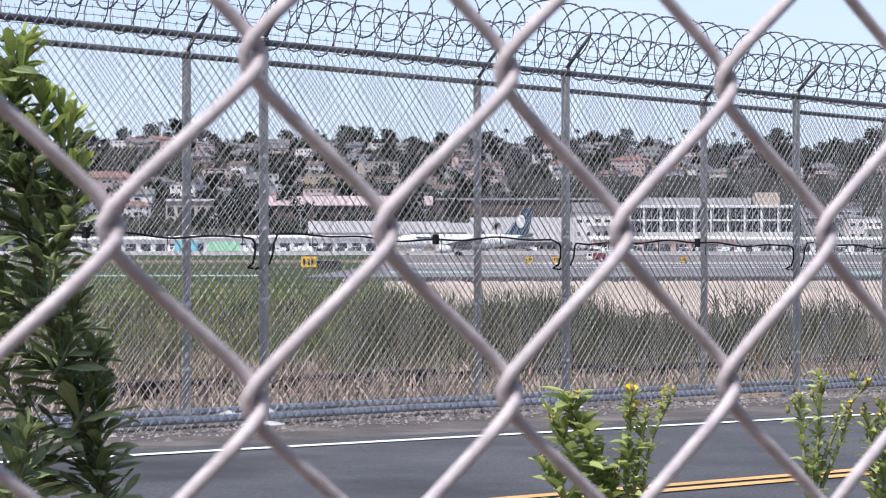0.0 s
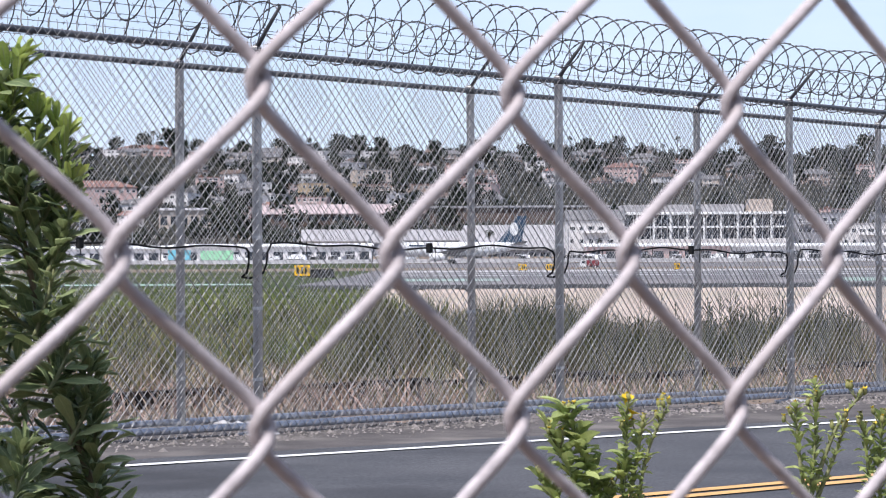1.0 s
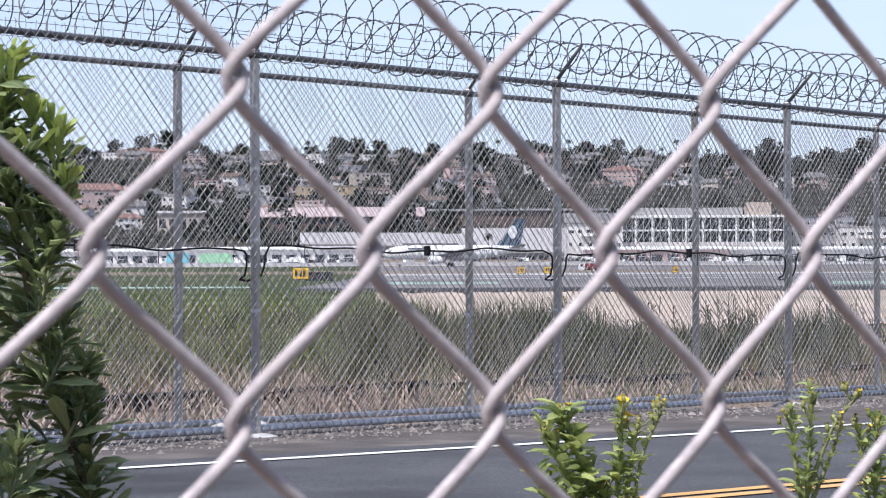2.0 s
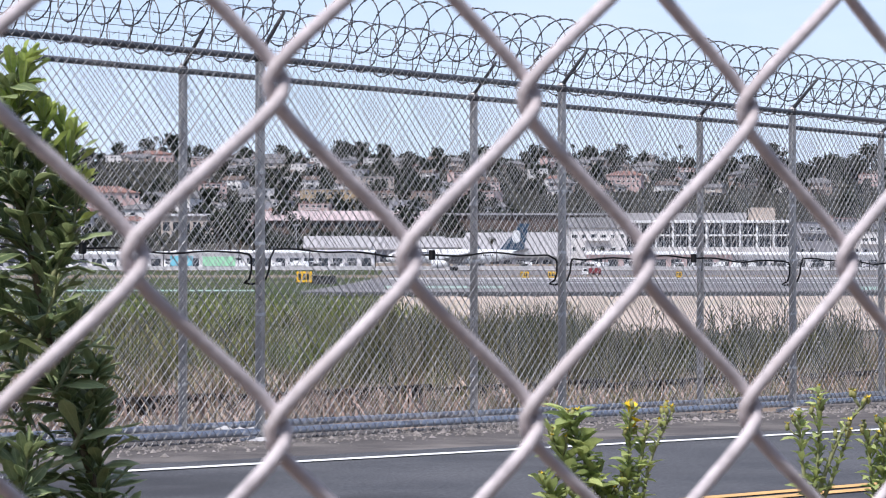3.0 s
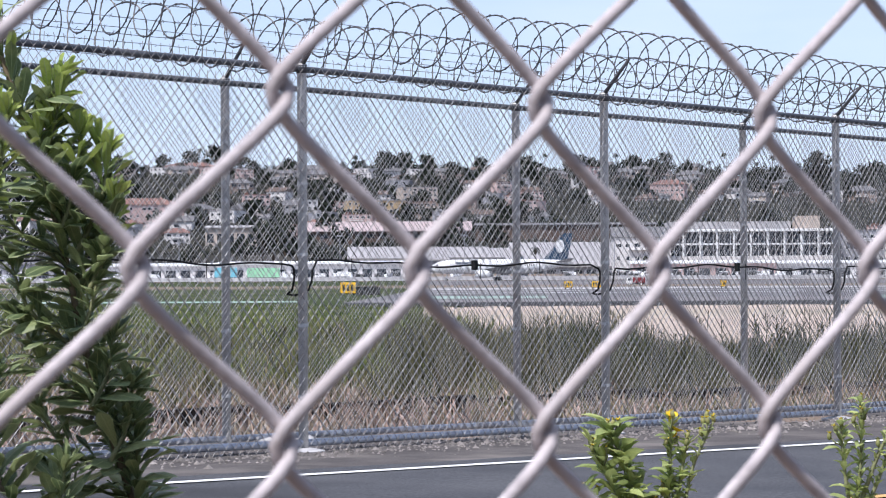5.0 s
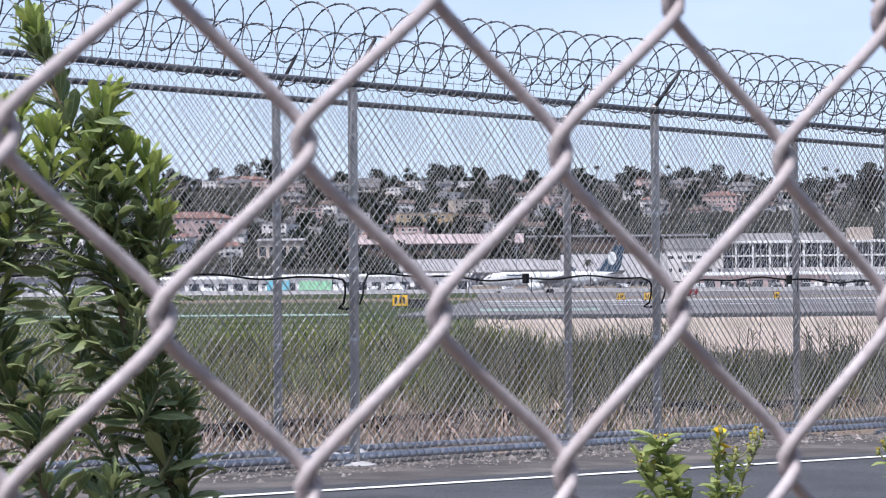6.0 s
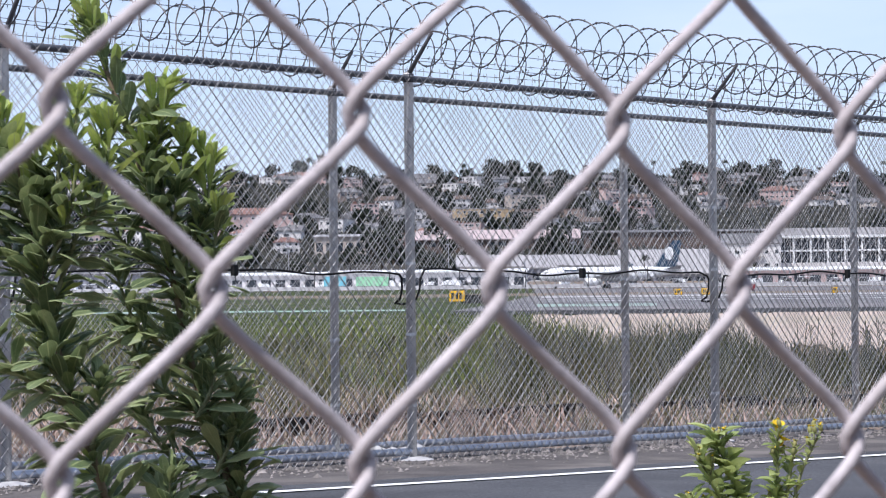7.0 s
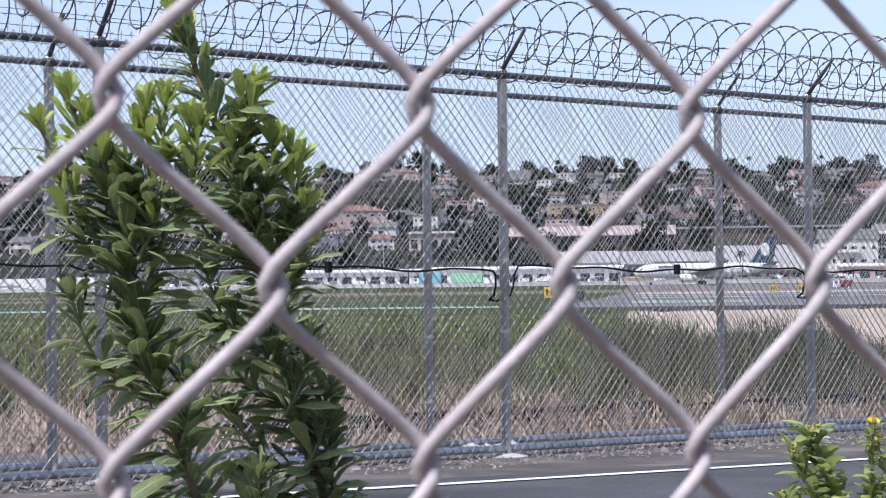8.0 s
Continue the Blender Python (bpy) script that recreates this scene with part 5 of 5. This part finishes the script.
TR = [truck(M_white, 7.0, 3.3, "white box truck parked on the apron"), truck(M_white, 5.4, 2.7, "small white service truck on the apron"), truck(VPAINT[4], 6.0, 3.0, "grey service truck parked on the apron")]
vr = random.Random(3)
for a in list(range(-298, 8, 6)) + list(range(40, 200, 8)):
    if -119 < a < -84:
        continue
    if vr.random() < 0.85:
        put(vr.choice(TR), far_m(a + vr.uniform(-2, 2), 785 + vr.uniform(-14, 40), 0.1, vr.choice((0, 180, 90, -60, 40)) + vr.uniform(-12, 12), vr.uniform(0.6, 1.1)))
truck(VPAINT[1], 9.5, 4.2, "teal box truck parked on the apron").matrix_basis = far_m(-113, 770, 0.1, 0)
truck(VPAINT[2], 13.0, 4.0, "long pale green truck parked on the apron").matrix_basis = far_m(-94, 770, 0.1, 180)
truck(VPAINT[3], 6.0, 2.6, "dark red tug truck on the taxiway").matrix_basis = far_m(66, 550, 0.1, 0, 0.75)


def cart(label):
    """A low baggage cart: bed, canopy, posts and wheels."""
    root = thing("baggage_cart", label, "cart", "apron carts")
    part("bed", bevel_box("bed", -1.5, 1.5, -0.75, 0.75, 0.45, 0.65, VPAINT[4], 0.03), root)
    part("canopy", bevel_box("canopy", -1.55, 1.55, -0.8, 0.8, 2.0, 2.12, M_white, 0.03), root)
    for x in (-1.4, 1.4):
        for y in (-0.7, 0.7):
            v, f = tube([(x, y, 0.6), (x, y, 2.02)], 0.05, 6)
            part("canopy_post", mesh("canopy_post", v, f, VPAINT[4]), root)
            wheel(root, x * 0.7, y, 0.25, 0.16)
    part("load", bevel_box("load", -1.2, 1.1, -0.6, 0.6, 0.65, 1.5, M_black, 0.1), root, "dark luggage")
    return root


CART = cart("low baggage cart with dark luggage on the apron")
for i in range(46):
    put(CART, far_m(vr.choice((vr.uniform(-250, 20), vr.uniform(30, 195))), 765 + vr.uniform(-8, 60), 0.1, vr.uniform(-30, 30), vr.uniform(0.9, 1.3)))

# white barrier along the apron
br = thing("apron_barrier", "long pale concrete barrier along the apron", "barrier")
seg = bevel_box("barrier_block", -2.9, 2.9, -0.3, 0.3, 0, 1.15, M_concrete, 0.1)
for i in range(58):
    part("barrier_block", seg, br, m=far_m(-310 + i * 8.0, 735, 0.0))


# ---- signs, lights and poles on the airfield ----
def taxi_sign(w, h, label):
    root = thing("taxiway_sign", label, "sign", "taxiway signs")
    part("panel", bevel_box("panel", -w / 2, w / 2, -0.12, 0.12, 0.22, 0.22 + h, M_sign, 0.03), root)
    part("sign_edge", bevel_box("sign_edge", -w / 2 - 0.04, w / 2 + 0.04, -0.10, 0.13, 0.18, 0.26 + h, M_black, 0.02), root)
    for k, x in enumerate((-0.28, 0.02, 0.24)):
        part("marking", bevel_box("marking", x * w - 0.09 * w, x * w + 0.07 * w, -0.135, -0.115, 0.22 + h * 0.22, 0.22 + h * 0.8, M_black, 0.01), root, "black marking")
    for x in (-w * 0.35, w * 0.35):
        v, f = tube([(x, 0, -0.1), (x, 0, 0.2)], 0.05, 8)
        part("leg", mesh("leg", v, f, M_black), root)
    return root


taxi_sign(1.35, 0.95, "yellow taxiway sign with black markings in the grass").matrix_basis = far_m(-58.5, 200, 0.0)
taxi_sign(1.2, 0.85, "small yellow taxiway sign beside the taxiway").matrix_basis = far_m(37, 330, 0.1)
taxi_sign(1.2, 0.85, "small yellow taxiway sign beside the taxiway").matrix_basis = far_m(49, 320, 0.1)
taxi_sign(0.8, 0.8, "small yellow taxiway sign beside the taxiway").matrix_basis = far_m(104, 320, 0.1)
cab = thing("equipment_cabinet", "dark low equipment cabinet in the turf", "cabinet")
part("body", bevel_box("body", -1.1, 1.1, -0.3, 0.3, 0, 0.72, M_black, 0.04), cab)
part("lid", bevel_box("lid", -1.16, 1.16, -0.36, 0.36, 0.72, 0.80, M_black, 0.02), cab)
cab.matrix_basis = far_m(-50.0, 206, 0.0)


def light_pole(h):
    root = thing("light_pole", "slim grey apron light pole", "light pole", "apron light poles")
    v, f = tube([(0, 0, 0), (0, 0, h)], [0.22, 0.12], 8)
    part("pole", mesh("pole", v, f, VPAINT[4]), root)
    part("lamp_head", bevel_box("lamp_head", -1.3, 1.3, -0.3, 0.3, h, h + 0.5, VPAINT[4], 0.05), root)
    return root


LP = light_pole(19)
for a in (-155, -132, -62, -8, 53, 57, 131, -190, -240):
    put(LP, far_m(a, 865, 0, a * 3, 0.9))


# ---- airliner on the taxiway ----
def airliner():
    root = thing("airliner", "white narrow-body airliner with a dark blue tail taxiing", "airplane")
    M_hull = mat("white_aircraft_paint", (0.80, 0.80, 0.80), (0.76, 0.76, 0.77), rough=0.3, scale=0.2, bump_scale=2)
    M_navy = mat("navy_tail_paint", (0.012, 0.035, 0.075), (0.015, 0.05, 0.09), rough=0.3, scale=0.3)
    M_wing = mat("grey_wing_skin", (0.22, 0.23, 0.25), (0.18, 0.19, 0.21), rough=0.4, scale=0.3)
    M_alu = mat("bare_engine_metal", (0.5, 0.5, 0.52), (0.42, 0.42, 0.44), rough=0.3, metal=0.8)
    st = [(0, 3.1, 0.05), (0.5, 3.15, 0.75), (1.6, 3.35, 1.3), (3.2, 3.6, 1.72), (5.5, 3.75, 1.88), (12, 3.75, 1.88), (25, 3.75, 1.88), (30, 4.05, 1.55), (34, 4.5, 0.95), (37.2, 4.9, 0.32), (38, 5.0, 0.06)]
    v, f = tube([(x, 0, z) for x, z, r in st], [r for x, z, r in st], 20, ref=(0, 1, 0))
    part("fuselage", mesh("fuselage", v, f, M_hull, smooth=True), root)

    def slab(name, root_c, tip_c, root_p, tip_p, thick, material, label=""):
        """A tapering aerofoil slab between two chords."""
        verts = []
        for p, c, t in ((root_p, root_c, thick), (tip_p, tip_c, thick * 0.35)):
            p = Vector(p)
            up = Vector((0, 1, 0)) if name == "fin" else Vector((0, 0, 1))
            for k, h in ((0, 0), (0.25, 0.5), (0.6, 0.42), (1, 0), (0.6, -0.3), (0.25, -0.4)):
                verts.append(tuple(p + Vector((c * k, 0, 0)) + up * t * h))
        faces = [(i, (i + 1) % 6, 6 + (i + 1) % 6, 6 + i) for i in range(6)] + [(5, 4, 3, 2, 1, 0), (6, 7, 8, 9, 10, 11)]
        return part(name, mesh(name, verts, faces, material), root, label)

    for sg in (-1, 1):
        w = slab("wing", 7.4, 1.6, (13.2, sg * 1.2, 2.7), (22.0, sg * 17.2, 4.5), 0.95, M_wing, "dark grey swept wing")
        part("winglet", mesh("winglet", *joined([([(22.2, sg * 17.1, 4.45), (23.5, sg * 17.1, 4.45), (24.6, sg * 17.7, 6.6), (23.9, sg * 17.7, 6.6), (22.2, sg * 17.25, 4.45), (23.5, sg * 17.25, 4.45), (24.6, sg * 17.8, 6.6), (23.9, sg * 17.8, 6.6)], [(0, 1, 2, 3), (7, 6, 5, 4), (0, 4, 5, 1), (1, 5, 6, 2), (2, 6, 7, 3), (3, 7, 4, 0)])]), M_navy), w)
        slab("tailplane", 4.0, 1.5, (33.0, sg * 0.5, 4.9), (36.4, sg * 6.8, 5.7), 0.4, M_wing)
        v, f = tube([(12.2, 0, 0), (12.35, 0, 0), (13.2, 0, 0), (15.0, 0, 0), (16.6, 0, 0)], [0.86, 1.0, 1.08, 1.0, 0.62], 16, ref=(0, 1, 0))
        en = part("engine", mesh("engine", v, f, M_hull, smooth=True), root, m=pose(0, sg * 5.1, 1.75))
        v, f = tube([(12.12, 0, 0), (12.3, 0, 0)], [0.88, 1.02], 16, ref=(0, 1, 0))
        part("engine_lip", mesh("engine_lip", v, f, M_alu, smooth=True), en)
        for dx in (0, 1.0):
            v, f = tube([(17.4 + dx, sg * 2.6, 0.55), (17.4 + dx, sg * 3.1, 0.55)], 0.55, 12, ref=(0, 0, 1))
            part("wheel", mesh("wheel", v, f, M_tyre), root)
        v, f = tube([(17.8, sg * 2.85, 0.5), (17.8, sg * 2.6, 2.9)], 0.14, 8, ref=(1, 0, 0))
        part("landing_gear_leg", mesh("landing_gear_leg", v, f, M_alu), root)
        v, f = tube([(4.4, sg * 0.15, 0.38), (4.4, sg * 0.4, 0.38)], 0.38, 12, ref=(0, 0, 1))
        part("wheel", mesh("wheel", v, f, M_tyre), root)
    v, f = tube([(4.4, 0, 0.35), (4.4, 0, 2.2)], 0.1, 8, ref=(1, 0, 0))
    part("landing_gear_leg", mesh("landing_gear_leg", v, f, M_alu), root)
    fin = slab("fin", 6.6, 2.3, (29.6, 0, 5.0), (35.4, 0, 12.4), 0.5, M_navy, "dark blue tail fin")
    ev, ef = [], []
    for i in range(16):
        t = i * math.pi / 8
        ev.append((34.3 + 1.15 * math.cos(t), -0.30, 9.0 + 1.75 * math.sin(t)))
    ev.append((34.3, -0.33, 9.0))
    ef = [(i, (i + 1) % 16, 16) for i in range(16)]
    part("tail_emblem", mesh("tail_emblem", ev, ef, M_white), fin, "plain pale oval emblem")
    win = bevel_box("cabin_window", -0.13, 0.13, -0.03, 0.03, -0.19, 0.19, M_glass)
    for i in range(38):
        part("cabin_window", win, root, m=pose(6.6 + i * 0.58, -1.86, 4.1))
    part("cockpit_window", bevel_box("cockpit_window", 1.75, 2.75, -1.32, -1.02, 3.9, 4.4, M_glass, 0.03), root)
    part("name_bar", bevel_box("name_bar", 6.8, 12.6, -1.91, -1.80, 4.55, 4.95, M_navy, 0.02), root, "dark lettering bar")
    for x in (5.4, 29.4):
        part("cabin_door", bevel_box("cabin_door", x, x + 0.8, -1.9 if x < 20 else -1.62, -1.5, 3.0, 4.8, M_trim, 0.03), root)
    root.matrix_basis = far_m(-23, 700, 0.05, -2, 1.15)
    return root


airliner()
